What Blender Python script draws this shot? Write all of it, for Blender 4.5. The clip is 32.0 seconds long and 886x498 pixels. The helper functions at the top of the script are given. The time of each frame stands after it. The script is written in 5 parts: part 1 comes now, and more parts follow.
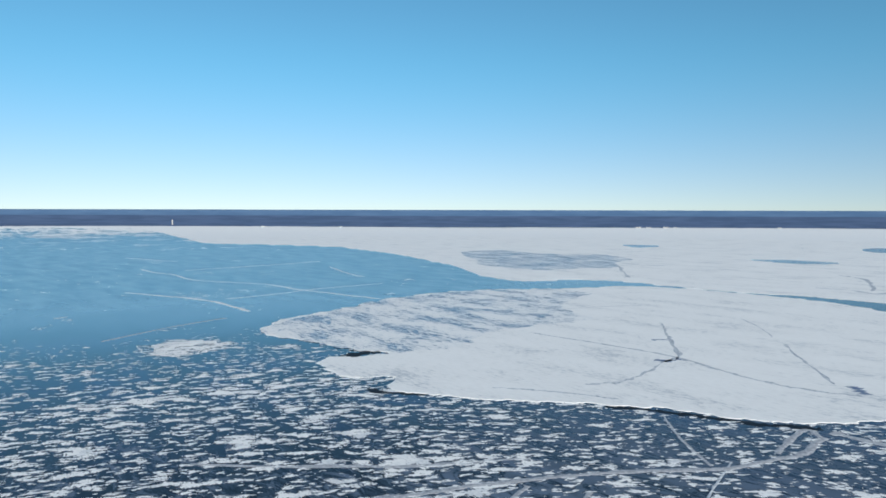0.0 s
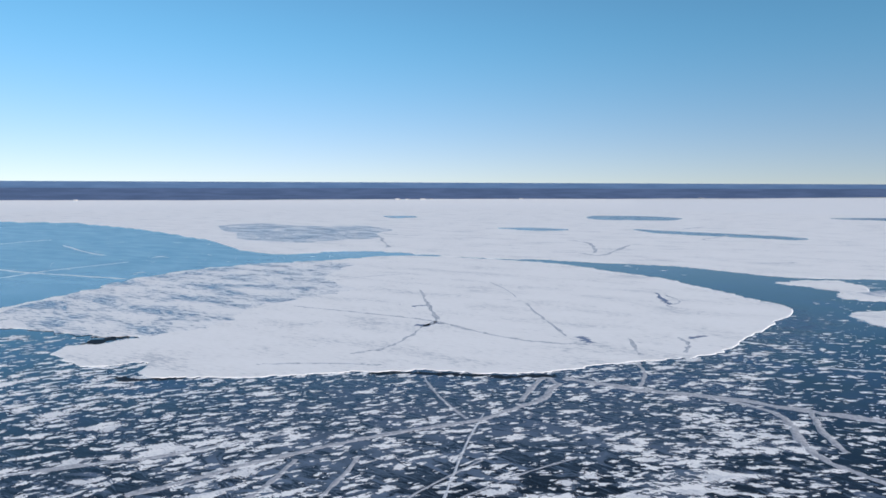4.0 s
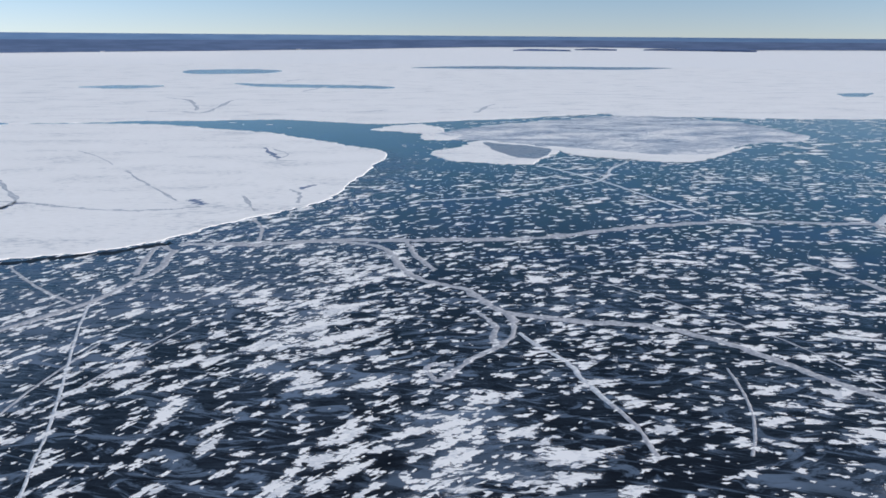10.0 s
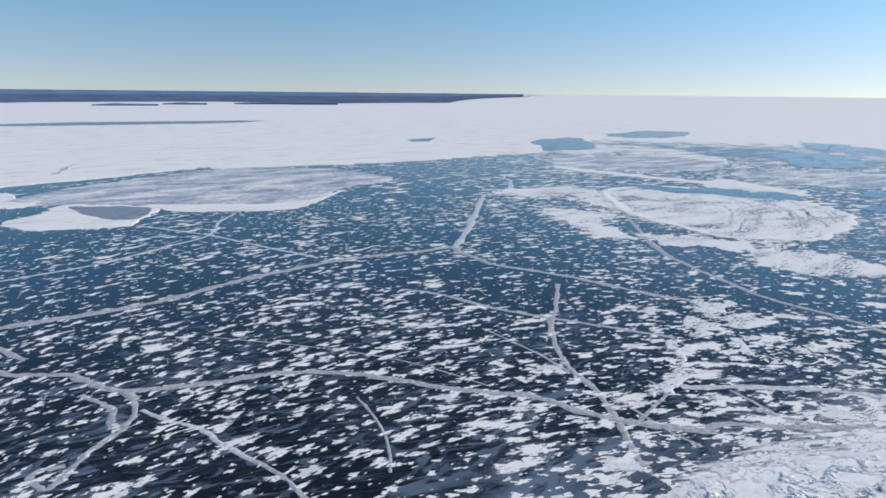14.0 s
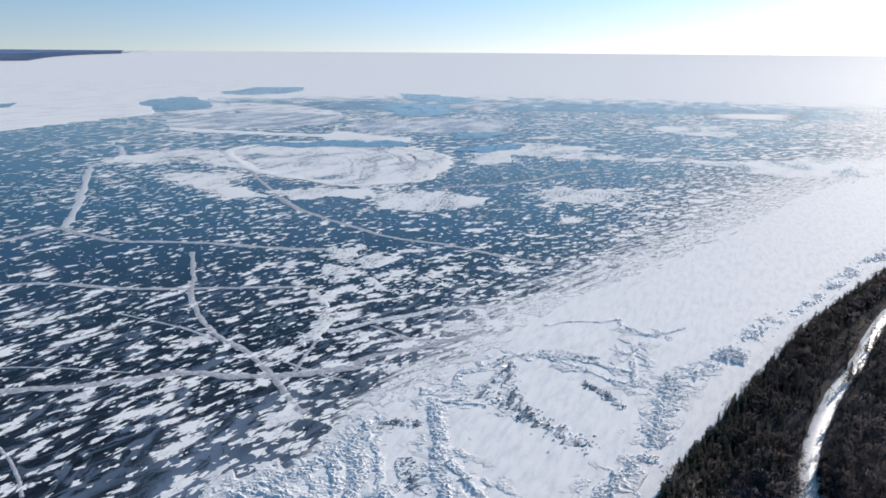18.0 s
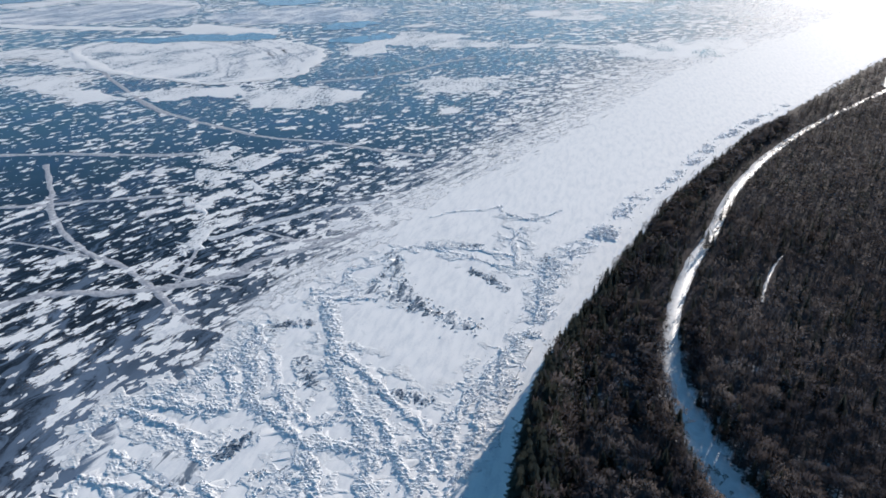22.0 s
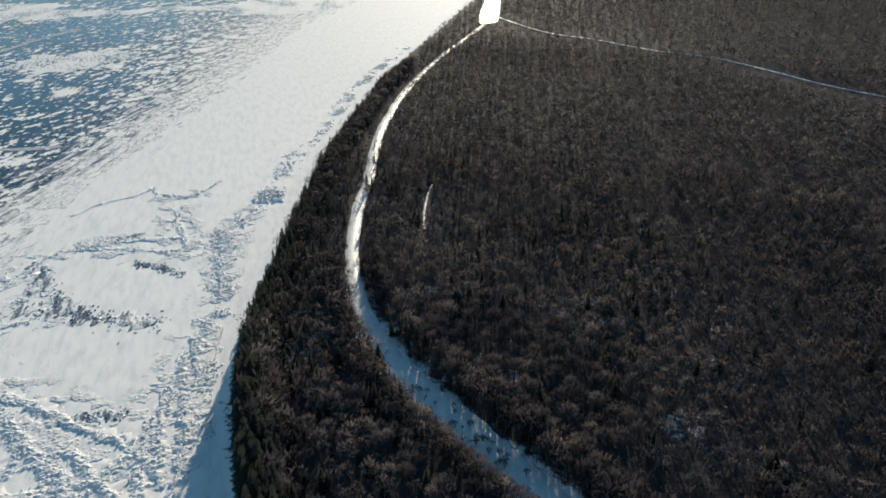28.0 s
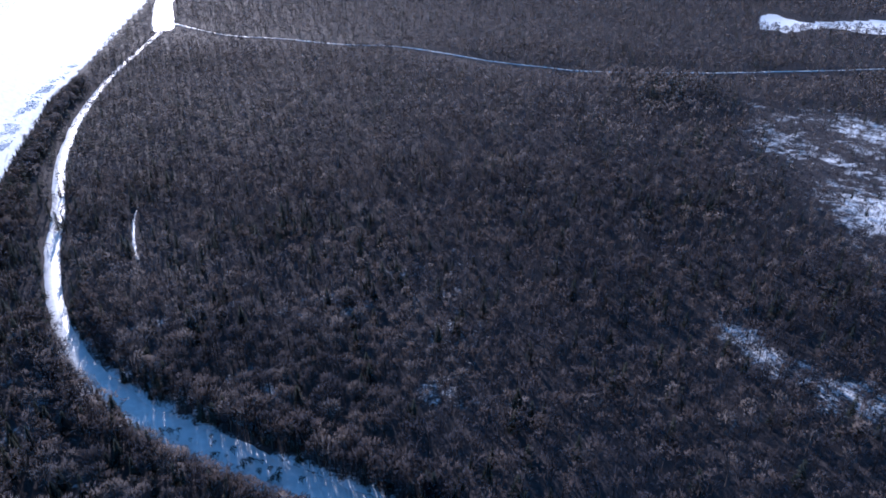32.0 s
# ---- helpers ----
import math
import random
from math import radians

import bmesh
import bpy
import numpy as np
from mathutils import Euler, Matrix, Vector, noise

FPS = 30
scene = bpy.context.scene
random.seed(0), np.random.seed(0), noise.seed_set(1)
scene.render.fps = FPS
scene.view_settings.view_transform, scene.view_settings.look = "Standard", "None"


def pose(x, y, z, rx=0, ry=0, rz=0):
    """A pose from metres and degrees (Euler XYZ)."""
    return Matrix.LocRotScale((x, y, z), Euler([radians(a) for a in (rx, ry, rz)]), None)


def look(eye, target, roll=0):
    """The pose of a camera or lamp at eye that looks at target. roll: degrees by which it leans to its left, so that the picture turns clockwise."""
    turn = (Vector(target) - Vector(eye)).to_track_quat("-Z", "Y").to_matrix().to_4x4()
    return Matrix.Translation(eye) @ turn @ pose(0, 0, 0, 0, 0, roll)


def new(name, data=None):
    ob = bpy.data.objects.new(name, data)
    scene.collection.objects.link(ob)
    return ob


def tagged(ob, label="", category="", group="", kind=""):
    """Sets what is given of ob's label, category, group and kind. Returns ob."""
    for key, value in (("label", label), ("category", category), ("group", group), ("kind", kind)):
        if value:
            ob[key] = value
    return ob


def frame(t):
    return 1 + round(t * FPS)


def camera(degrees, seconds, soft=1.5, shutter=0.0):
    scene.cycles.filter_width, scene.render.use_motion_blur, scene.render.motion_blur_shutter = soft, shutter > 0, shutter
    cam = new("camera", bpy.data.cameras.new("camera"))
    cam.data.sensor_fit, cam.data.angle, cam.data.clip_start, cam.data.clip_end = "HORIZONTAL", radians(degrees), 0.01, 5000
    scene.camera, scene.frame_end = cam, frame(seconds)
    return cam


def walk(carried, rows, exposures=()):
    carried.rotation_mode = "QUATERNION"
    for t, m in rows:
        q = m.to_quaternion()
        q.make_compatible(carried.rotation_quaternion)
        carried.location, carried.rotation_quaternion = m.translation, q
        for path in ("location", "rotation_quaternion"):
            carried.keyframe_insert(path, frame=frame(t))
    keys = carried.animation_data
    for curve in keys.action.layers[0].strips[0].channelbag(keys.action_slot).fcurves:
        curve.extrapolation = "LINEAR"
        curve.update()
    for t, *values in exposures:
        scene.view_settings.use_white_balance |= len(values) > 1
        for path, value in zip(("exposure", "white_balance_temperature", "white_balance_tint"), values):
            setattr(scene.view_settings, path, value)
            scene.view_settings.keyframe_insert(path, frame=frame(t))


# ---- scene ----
from mathutils.geometry import tessellate_polygon as tessellate

cam = camera(65.38, 32.0, 1.65)
HEIGHT = 110.0
# seconds, pitch, roll, yaw of the hovering camera
PATH = [
    (0.0, -3.24, -0.13, -0.00),
    (0.5, -3.25, -0.25, -4.01),
    (1.0, -3.23, -0.24, -8.03),
    (1.5, -3.20, -0.22, -11.82),
    (2.0, -3.20, -0.29, -13.97),
    (2.5, -3.22, -0.27, -15.47),
    (4.5, -6.68, -0.24, -21.50),
    (5.0, -7.88, -0.25, -23.91),
    (5.5, -9.08, -0.28, -26.27),
    (6.0, -10.30, -0.25, -28.57),
    (6.5, -11.51, -0.28, -30.89),
    (7.0, -12.70, -0.30, -33.20),
    (7.5, -13.86, -0.27, -35.57),
    (8.0, -14.99, -0.35, -37.97),
    (8.5, -15.97, -0.35, -40.69),
    (9.0, -16.79, -0.36, -43.89),
    (9.5, -17.24, -0.40, -47.47),
    (10.0, -17.18, -0.43, -51.39),
    (10.5, -16.85, -0.48, -55.31),
    (11.0, -16.43, -0.50, -59.27),
    (11.5, -15.94, -0.50, -63.33),
    (12.0, -15.28, -0.50, -67.41),
    (12.5, -14.63, -0.50, -71.42),
    (13.0, -13.95, -0.58, -75.41),
    (13.5, -13.34, -0.52, -79.46),
    (14.0, -12.71, -0.55, -83.47),
    (14.5, -12.07, -0.54, -87.69),
    (15.0, -11.50, -0.57, -92.17),
    (15.5, -11.31, -0.59, -96.75),
    (17.5, -14.66, -0.54, -112.20),
    (18.0, -15.90, -0.39, -114.03),
    (18.5, -17.13, -0.36, -115.07),
    (19.0, -18.31, -0.31, -116.15),
    (19.5, -19.45, -0.28, -117.38),
    (20.0, -20.51, -0.25, -118.75),
    (20.5, -21.56, -0.26, -120.14),
    (21.0, -22.57, -0.24, -121.52),
    (21.5, -23.57, -0.20, -122.90),
    (22.0, -24.54, -0.17, -124.29),
    (22.5, -25.49, -0.20, -125.73),
    (23.0, -26.38, -0.24, -127.33),
    (23.5, -27.19, -0.24, -129.11),
    (24.0, -27.58, -0.25, -131.66),
    (24.5, -27.64, -0.26, -134.50),
    (25.0, -27.63, -0.29, -137.33),
    (25.5, -27.61, -0.28, -140.16),
    (26.0, -27.63, -0.30, -142.95),
    (26.5, -27.64, -0.30, -145.76),
    (28.5, -27.61, -0.28, -156.38),
    (29.0, -27.58, -0.24, -159.13),
    (29.5, -27.57, -0.14, -161.91),
    (30.0, -27.57, -0.17, -164.64),
    (30.5, -27.57, -0.19, -167.51),
    (31.0, -27.59, -0.20, -171.10),
    (31.5, -27.62, -0.26, -174.87),
    (32.0, -27.63, -0.21, -178.74),
]
EXPOSURES = [(0, 0.08, 6900, 9), (4, 0.12, 6850, 17), (15, 0.22, 7000, 17), (22, 0.16, 6850, 15), (24, 0.12, 7700, 22), (25, 0.12, 7900, 18), (26.5, 0.08, 8000, 12), (29, 0.18, 7800, 9), (30.5, 0.25, 7100, 9), (31, 0.34, 6450, 9), (32, 0.75, 5650, 27)]

walk(cam, [(t, pose(0, 0, HEIGHT, 90 + p, r, w)) for t, p, r, w in PATH], EXPOSURES)

# ---- light ----
SUN_YAW, SUN_UP = 158.0, 15.5
sun_way = Vector((math.sin(radians(SUN_YAW)) * math.cos(radians(SUN_UP)), math.cos(radians(SUN_YAW)) * math.cos(radians(SUN_UP)), math.sin(radians(SUN_UP))))
world = bpy.data.worlds.new("winter_sky")
scene.world = world
world.use_nodes = True
sky = world.node_tree.nodes.new("ShaderNodeTexSky")
sky.sky_type, sky.sun_disc = "NISHITA", False
sky.sun_elevation, sky.sun_rotation = radians(SUN_UP), radians(SUN_YAW)
sky.altitude, sky.air_density, sky.dust_density, sky.ozone_density = 200, 0.8, 0.25, 2.4
dome = world.node_tree.nodes.new("ShaderNodeMapping")
dome.inputs["Location"].default_value = (0, 0, 0.045)
world.node_tree.links.new(world.node_tree.nodes.new("ShaderNodeTexCoord").outputs["Generated"], dome.inputs["Vector"])
world.node_tree.links.new(dome.outputs["Vector"], sky.inputs["Vector"])
tint = world.node_tree.nodes.new("ShaderNodeMix")
tint.data_type, tint.blend_type = "RGBA", "MULTIPLY"
tint.inputs[0].default_value = 1.0
height = world.node_tree.nodes.new("ShaderNodeSeparateXYZ")
world.node_tree.links.new(dome.outputs["Vector"], height.inputs[0])
climb = world.node_tree.nodes.new("ShaderNodeMapRange")
climb.interpolation_type = "SMOOTHSTEP"
climb.inputs[1].default_value, climb.inputs[2].default_value = 0.04, 0.27
world.node_tree.links.new(height.outputs["Z"], climb.inputs[0])
air = world.node_tree.nodes.new("ShaderNodeMix")
air.data_type = "RGBA"
air.inputs[6].default_value, air.inputs[7].default_value = (0.80, 0.755, 0.79, 1.0), (0.53, 0.965, 0.975, 1.0)
world.node_tree.links.new(climb.outputs[0], air.inputs[0])
world.node_tree.links.new(air.outputs[2], tint.inputs[7])
world.node_tree.links.new(sky.outputs["Color"], tint.inputs[6])
world.node_tree.links.new(tint.outputs[2], world.node_tree.nodes["Background"].inputs["Color"])
world.node_tree.nodes["Background"].inputs["Strength"].default_value = 0.15
lamp = bpy.data.lights.new("sun", "SUN")
lamp.energy, lamp.angle, lamp.color = 5.7, radians(0.6), (1.0, 0.95, 0.87)
sun = new("sun", lamp)
sun.matrix_world = look(sun_way * 300, (0, 0, 0))


# ---- small mathematics on arrays ----
def smooth(a, b, v):
    u = np.clip((np.asarray(v, float) - a) / (b - a), 0, 1)
    return u * u * (3 - 2 * u)


def cell(i, j, seed):
    v = np.sin(i * 127.1 + j * 311.7 + seed * 74.7) * 43758.5453
    return v - np.floor(v)


def vnoise(x, y, seed=0):
    x, y = np.asarray(x, float), np.asarray(y, float)
    i, j = np.floor(x), np.floor(y)
    u, v = x - i, y - j
    u, v = u * u * (3 - 2 * u), v * v * (3 - 2 * v)
    low = cell(i, j, seed) * (1 - u) + cell(i + 1, j, seed) * u
    high = cell(i, j + 1, seed) * (1 - u) + cell(i + 1, j + 1, seed) * u
    return low * (1 - v) + high * v


def fbm(x, y, seed=0, octaves=4):
    total, size = 0.0, 0.5
    for k in range(octaves):
        total = total + size * vnoise(np.asarray(x) * 2 ** k, np.asarray(y) * 2 ** k, seed + k * 3)
        size /= 2
    return total / (1 - 0.5 ** octaves)


def inside(poly, x, y):
    x, y = np.asarray(x, float), np.asarray(y, float)
    hit = np.zeros(x.shape, bool)
    for (ax, ay), (bx, by) in zip(poly, poly[1:] + poly[:1]):
        if ay != by:
            hit ^= ((ay > y) != (by > y)) & (x < (bx - ax) * (y - ay) / (by - ay) + ax)
    return hit


def away(line, x, y, closed=False):
    """Distance to a line of points."""
    x, y = np.asarray(x, float), np.asarray(y, float)
    best = np.full(x.shape, 1e9)
    for (ax, ay), (bx, by) in zip(line, line[1:] + (line[:1] if closed else [])):
        dx, dy = bx - ax, by - ay
        u = np.clip(((x - ax) * dx + (y - ay) * dy) / (dx * dx + dy * dy + 1e-9), 0, 1)
        best = np.minimum(best, np.hypot(x - ax - u * dx, y - ay - u * dy))
    return best


def signed(poly, x, y):
    """Distance to an outline, positive inside."""
    return np.where(inside(poly, x, y), 1, -1) * away(poly, x, y, True)


def spline(points, closed=False, steps=6):
    p, out = [Vector(q) for q in points], []
    n = len(p)
    for k in range(n if closed else n - 1):
        if closed:
            a, b, c, d = p[k - 1], p[k], p[(k + 1) % n], p[(k + 2) % n]
        else:
            a, b, c, d = p[max(k - 1, 0)], p[k], p[k + 1], p[min(k + 2, n - 1)]
        for s in range(steps):
            u = s / steps
            out.append(0.5 * (2 * b + (c - a) * u + (2 * a - 5 * b + 4 * c - d) * u * u + (3 * b - a - 3 * c + d) * u ** 3))
    if not closed:
        out.append(p[-1])
    return [(v.x, v.y) for v in out]


def ragged(points, closed=True, amp=0.012, seed=0):
    """A smoothed outline with uneven edges; amp is a share of the distance to the viewer's mast."""
    out = []
    for x, y in spline(points, closed, 16):
        r = math.hypot(x, y)
        s = r * 0.02 + 1.5
        a = amp * r
        dx = (fbm(x / s, y / s, seed) - 0.5) * 2 + (vnoise(x / s * 5, y / s * 5, seed + 9) - 0.5) * 0.9
        dy = (fbm(x / s, y / s, seed + 31) - 0.5) * 2 + (vnoise(x / s * 5, y / s * 5, seed + 40) - 0.5) * 0.9
        out.append((x + dx * a, y + dy * a))
    return out


BEND, REACH = 2900.0, 2000.0


def bend(x, y, z=0.0):
    """Beyond 2.9 km the plain is drawn in and lifted like a shallow bowl, so that it ends inside the lens's reach and still meets the horizon."""
    x, y = np.asarray(x, float), np.asarray(y, float)
    d = np.maximum(np.hypot(x, y), 1e-6)
    r = np.where(d > BEND, BEND + REACH * (d - BEND) / (np.maximum(d, BEND) - BEND + REACH), d)
    return x * r / d, y * r / d, HEIGHT * (1 - r / d) + z


def mesh_from(name, verts, tris, material=None, flat=True):
    verts, tris = np.asarray(verts, np.float32), np.asarray(tris, np.int32)
    me = bpy.data.meshes.new(name)
    me.vertices.add(len(verts))
    me.vertices.foreach_set("co", verts.ravel())
    n, k = tris.shape
    me.loops.add(n * k)
    me.loops.foreach_set("vertex_index", tris.ravel())
    me.polygons.add(n)
    me.polygons.foreach_set("loop_start", np.arange(0, n * k, k, dtype=np.int32))
    me.polygons.foreach_set("use_smooth", np.full(n, not flat))
    me.update(calc_edges=True)
    me.validate()
    if material:
        me.materials.append(material)
    return me


def soften(me, normals):
    """Rounded shading over a whole crown."""
    me.attributes.new("custom_normal", "FLOAT_VECTOR", "POINT").data.foreach_set("vector", np.asarray(normals, np.float32).ravel())
    return me


def part(name, me, parent, label=""):
    ob = new(name, me)
    ob.parent = parent
    return tagged(ob, label) if label else ob


# ---- materials ----
class Nodes:
    def __init__(self, name):
        self.m = bpy.data.materials.new(name)
        self.m.use_nodes = True
        self.t = self.m.node_tree
        self.b = self.t.nodes["Principled BSDF"]

    def put(self, kind, **values):
        n = self.t.nodes.new("ShaderNode" + kind)
        for key, v in values.items():
            self.feed(n.inputs[key.replace("_", " ")], v)
        return n

    def feed(self, socket, v):
        if isinstance(v, bpy.types.NodeSocket):
            self.t.links.new(v, socket)
        else:
            socket.default_value = v

    def math(self, op, a, b=0.0, clamp=False):
        n = self.t.nodes.new("ShaderNodeMath")
        n.operation, n.use_clamp = op, clamp
        self.feed(n.inputs[0], a)
        self.feed(n.inputs[1], b)
        return n.outputs[0]

    def ramp(self, v, a, b, lo=0.0, hi=1.0):
        n = self.t.nodes.new("ShaderNodeMapRange")
        n.interpolation_type = "SMOOTHSTEP"
        for key, value in zip(range(5), (v, a, b, lo, hi)):
            self.feed(n.inputs[key], value)
        return n.outputs[0]

    def mix(self, f, a, b):
        n = self.t.nodes.new("ShaderNodeMix")
        n.data_type = "RGBA"
        self.feed(n.inputs[0], f)
        for s, v in ((n.inputs[6], a), (n.inputs[7], b)):
            self.feed(s, v if isinstance(v, bpy.types.NodeSocket) else (*v, 1.0))
        return n.outputs[2]

    def mixed(self, f, a, b):
        n = self.t.nodes.new("ShaderNodeMix")
        for k, v in ((0, f), (2, a), (3, b)):
            self.feed(n.inputs[k], v)
        return n.outputs[0]

    def place(self, scale=(1, 1, 1), turn=0.0, object_space=False):
        if object_space:
            p = self.t.nodes.new("ShaderNodeTexCoord").outputs["Object"]
        else:
            p = self.t.nodes.new("ShaderNodeNewGeometry").outputs["Position"]
        a = self.put("Mapping", Vector=p, Rotation=(0, 0, turn))
        return self.put("Mapping", Vector=a.outputs[0], Scale=scale).outputs[0]

    def noise(self, at, scale=1.0, detail=4.0, rough=0.55, warp=0.0):
        return self.put("TexNoise", Vector=at, Scale=scale, Detail=detail, Roughness=rough, Distortion=warp).outputs[0]

    def bump(self, height, strength, distance):
        n = self.put("Bump", Height=height, Strength=strength, Distance=distance)
        self.feed(self.b.inputs["Normal"], n.outputs[0])

    def attr(self, name):
        n = self.t.nodes.new("ShaderNodeAttribute")
        n.attribute_name = name
        return n.outputs["Fac"]

    def glow_through(self, color, share):
        """Thin or ice-like stuff lets part of the light through."""
        thin = self.put("BsdfTranslucent", Color=color)
        blend = self.put("MixShader", Fac=share)
        self.t.links.new(self.b.outputs[0], blend.inputs[1])
        self.t.links.new(thin.outputs[0], blend.inputs[2])
        self.t.links.new(blend.outputs[0], self.t.nodes["Material Output"].inputs[0])
        return self.m

    def open_work(self, share):
        """Fine twigs with gaps between them, too small to model."""
        gap = self.put("BsdfTransparent")
        blend = self.put("MixShader", Fac=share)
        self.t.links.new(self.b.outputs[0], blend.inputs[1])
        self.t.links.new(gap.outputs[0], blend.inputs[2])
        self.t.links.new(blend.outputs[0], self.t.nodes["Material Output"].inputs[0])
        return self.m

    def done(self, color, rough, ior=1.31, spec=0.5):
        for key, v in (("Base Color", color if isinstance(color, bpy.types.NodeSocket) else (*color, 1)), ("Roughness", rough), ("IOR", ior), ("Specular IOR Level", spec)):
            self.feed(self.b.inputs[key], v)
        return self.m


WIND_YAW = 138.0                       # the wind blows along this bearing
WIND = (math.sin(radians(WIND_YAW)), math.cos(radians(WIND_YAW)))
WIND_TURN = -math.atan2(WIND[1], WIND[0])
PACK_TURN = -math.atan2(math.cos(radians(161)), math.sin(radians(161)))
SNOW = (0.90, 0.895, 0.90)


def ice_material(name, frost=None, snow=None, deep=(0.007, 0.009, 0.018), clear=(0.010, 0.020, 0.078), rime=(0.20, 0.285, 0.41), grain=1.0):
    n = Nodes(name)
    streak = n.noise(n.place((0.11 * grain, 0.42 * grain, 0.3), WIND_TURN), 1.0, 6, 0.62, 0.4)
    broad = n.noise(n.place((0.014, 0.034, 0.03), WIND_TURN), 1.0, 7, 0.6, 0.3)
    fine = n.noise(n.place(), 1.3, 5, 0.6)
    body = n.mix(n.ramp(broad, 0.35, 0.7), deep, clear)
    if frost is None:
        # Near-black close by, blue farther out: reflected sky put into the ice colour.
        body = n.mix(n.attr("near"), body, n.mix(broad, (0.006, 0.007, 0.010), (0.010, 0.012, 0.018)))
        # Turquoise body in the far left bay paints in the bright sky reflection.
        body = n.mix(n.attr("sky_tint"), body, n.mix(n.ramp(broad, 0.3, 0.7), (0.075, 0.23, 0.35), (0.19, 0.38, 0.49)))
    f = frost if frost is not None else n.attr("frost")
    s = snow if snow is not None else n.attr("snow")
    film = n.math("MULTIPLY", f, n.ramp(n.math("ADD", n.math("MULTIPLY", streak, 0.75), n.math("MULTIPLY", fine, 0.25)), 0.36, 0.66, 0.0, 1.0), True)
    blot = n.noise(n.place((0.045, 0.10, 0.1), WIND_TURN), 1.0, 9, 0.68, 1.4)
    blotch = n.math("MULTIPLY", n.ramp(n.math("ADD", blot, n.math("MULTIPLY", f, 0.25)), 0.52, 0.64), n.ramp(broad, 0.3, 0.6, 0.2, 0.65))
    smear = n.noise(n.place((0.055, 0.42, 0.3), WIND_TURN + 0.35), 1.0, 7, 0.62, 0.25)
    blotch = n.math("MAXIMUM", blotch, n.math("MULTIPLY", n.ramp(smear, 0.52, 0.74), 0.6))
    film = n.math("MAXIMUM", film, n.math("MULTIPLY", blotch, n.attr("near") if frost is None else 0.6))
    color = n.mix(film, body, rime)
    rag = n.math("ADD", n.math("MULTIPLY", streak, 0.55), n.math("MULTIPLY", broad, 0.45))
    soft = 0.0
    if snow is None:
        edge = n.attr("edge")
        blown = n.noise(n.place((0.05, 0.30, 0.3), PACK_TURN), 1.0, 7, 0.64, 0.5)
        blown = n.math("ADD", n.math("MULTIPLY", n.math("SUBTRACT", blown, 0.5), 1.7), 0.5)
        rag = n.mixed(edge, rag, n.math("ADD", n.math("MULTIPLY", blown, 0.8), n.math("MULTIPLY", fine, 0.2)))
        soft = n.math("MULTIPLY", edge, 0.13)
    cover = n.ramp(n.math("ADD", s, n.math("MULTIPLY", n.math("SUBTRACT", rag, 0.5), 1.5)), n.math("SUBTRACT", 0.47, soft), n.math("ADD", 0.57, soft))
    color = n.mix(cover, color, n.mix(n.ramp(n.math("ADD", n.math("MULTIPLY", streak, 0.7), n.math("MULTIPLY", fine, 0.3)), 0.42, 0.66), SNOW, (0.74, 0.755, 0.785)))
    dull = n.math("MAXIMUM", film, cover)
    n.bump(n.math("ADD", n.math("MULTIPLY", fine, 0.06), n.math("MULTIPLY", cover, 0.8)), 0.22, 0.06)
    gloss = n.ramp(cover, 0.0, 1.0, 0.5, 0.12)
    if frost is None:
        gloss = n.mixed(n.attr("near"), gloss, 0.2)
    rough = n.ramp(dull, 0.0, 0.7, 0.08, 0.8)
    if frost is None:
        rough = n.math("MAXIMUM", rough, n.math("MULTIPLY", n.attr("sky_tint"), 0.26))
    return n.done(color, rough, 1.31, gloss)


def snow_material(name, grey=0.25, base=SNOW, glow=0.0):
    n = Nodes(name)
    drift = n.noise(n.place((0.16, 0.5, 0.4), WIND_TURN), 1.0, 6, 0.6, 0.3)
    broad = n.noise(n.place((0.012, 0.03, 0.03), WIND_TURN), 1.0, 6, 0.6)
    fine = n.noise(n.place(), 1.9, 4, 0.6)
    stain = n.math("MULTIPLY", n.ramp(n.math("ADD", n.math("MULTIPLY", drift, 0.5), n.math("MULTIPLY", broad, 0.5)), 0.53, 0.63), grey)
    color = n.mix(stain, n.mix(n.ramp(n.math("ADD", n.math("MULTIPLY", drift, 0.6), n.math("MULTIPLY", broad, 0.4)), 0.38, 0.62), base, tuple(c * 0.92 for c in base)), (0.40, 0.45, 0.52))
    speck = n.noise(n.place((0.022, 0.05, 0.05), WIND_TURN + 0.3), 1.0, 8, 0.7, 0.8)
    color = n.mix(n.math("MULTIPLY", n.ramp(speck, 0.64, 0.72), grey), color, (0.45, 0.48, 0.54))
    n.bump(n.math("ADD", n.math("MULTIPLY", drift, 0.8), n.math("MULTIPLY", fine, 0.2)), 0.45, 0.35)
    n.done(color, n.ramp(fine, 0.2, 0.8, 0.65, 0.9), 1.31, 0.12)
    return n.glow_through(color, glow) if glow else n.m


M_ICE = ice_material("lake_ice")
M_POND = ice_material("pond_ice", 0.2, 0.16, (0.05, 0.105, 0.18), (0.09, 0.165, 0.26))
M_POND_FROST = ice_material("frosted_pond", 0.7, 0.50, (0.16, 0.23, 0.32), (0.22, 0.30, 0.40), (0.52, 0.58, 0.66), 0.7)
M_POND_PALE = ice_material("pale_pond_ice", 0.7, 0.2, (0.16, 0.20, 0.26), (0.2, 0.25, 0.32), (0.34, 0.39, 0.47))
M_SNOW = snow_material("wind_packed_snow", 0.6)
M_FROST = ice_material("frosted_floe", 0.85, 0.50, (0.20, 0.25, 0.34), (0.28, 0.33, 0.42), (0.52, 0.56, 0.64), 1.0)
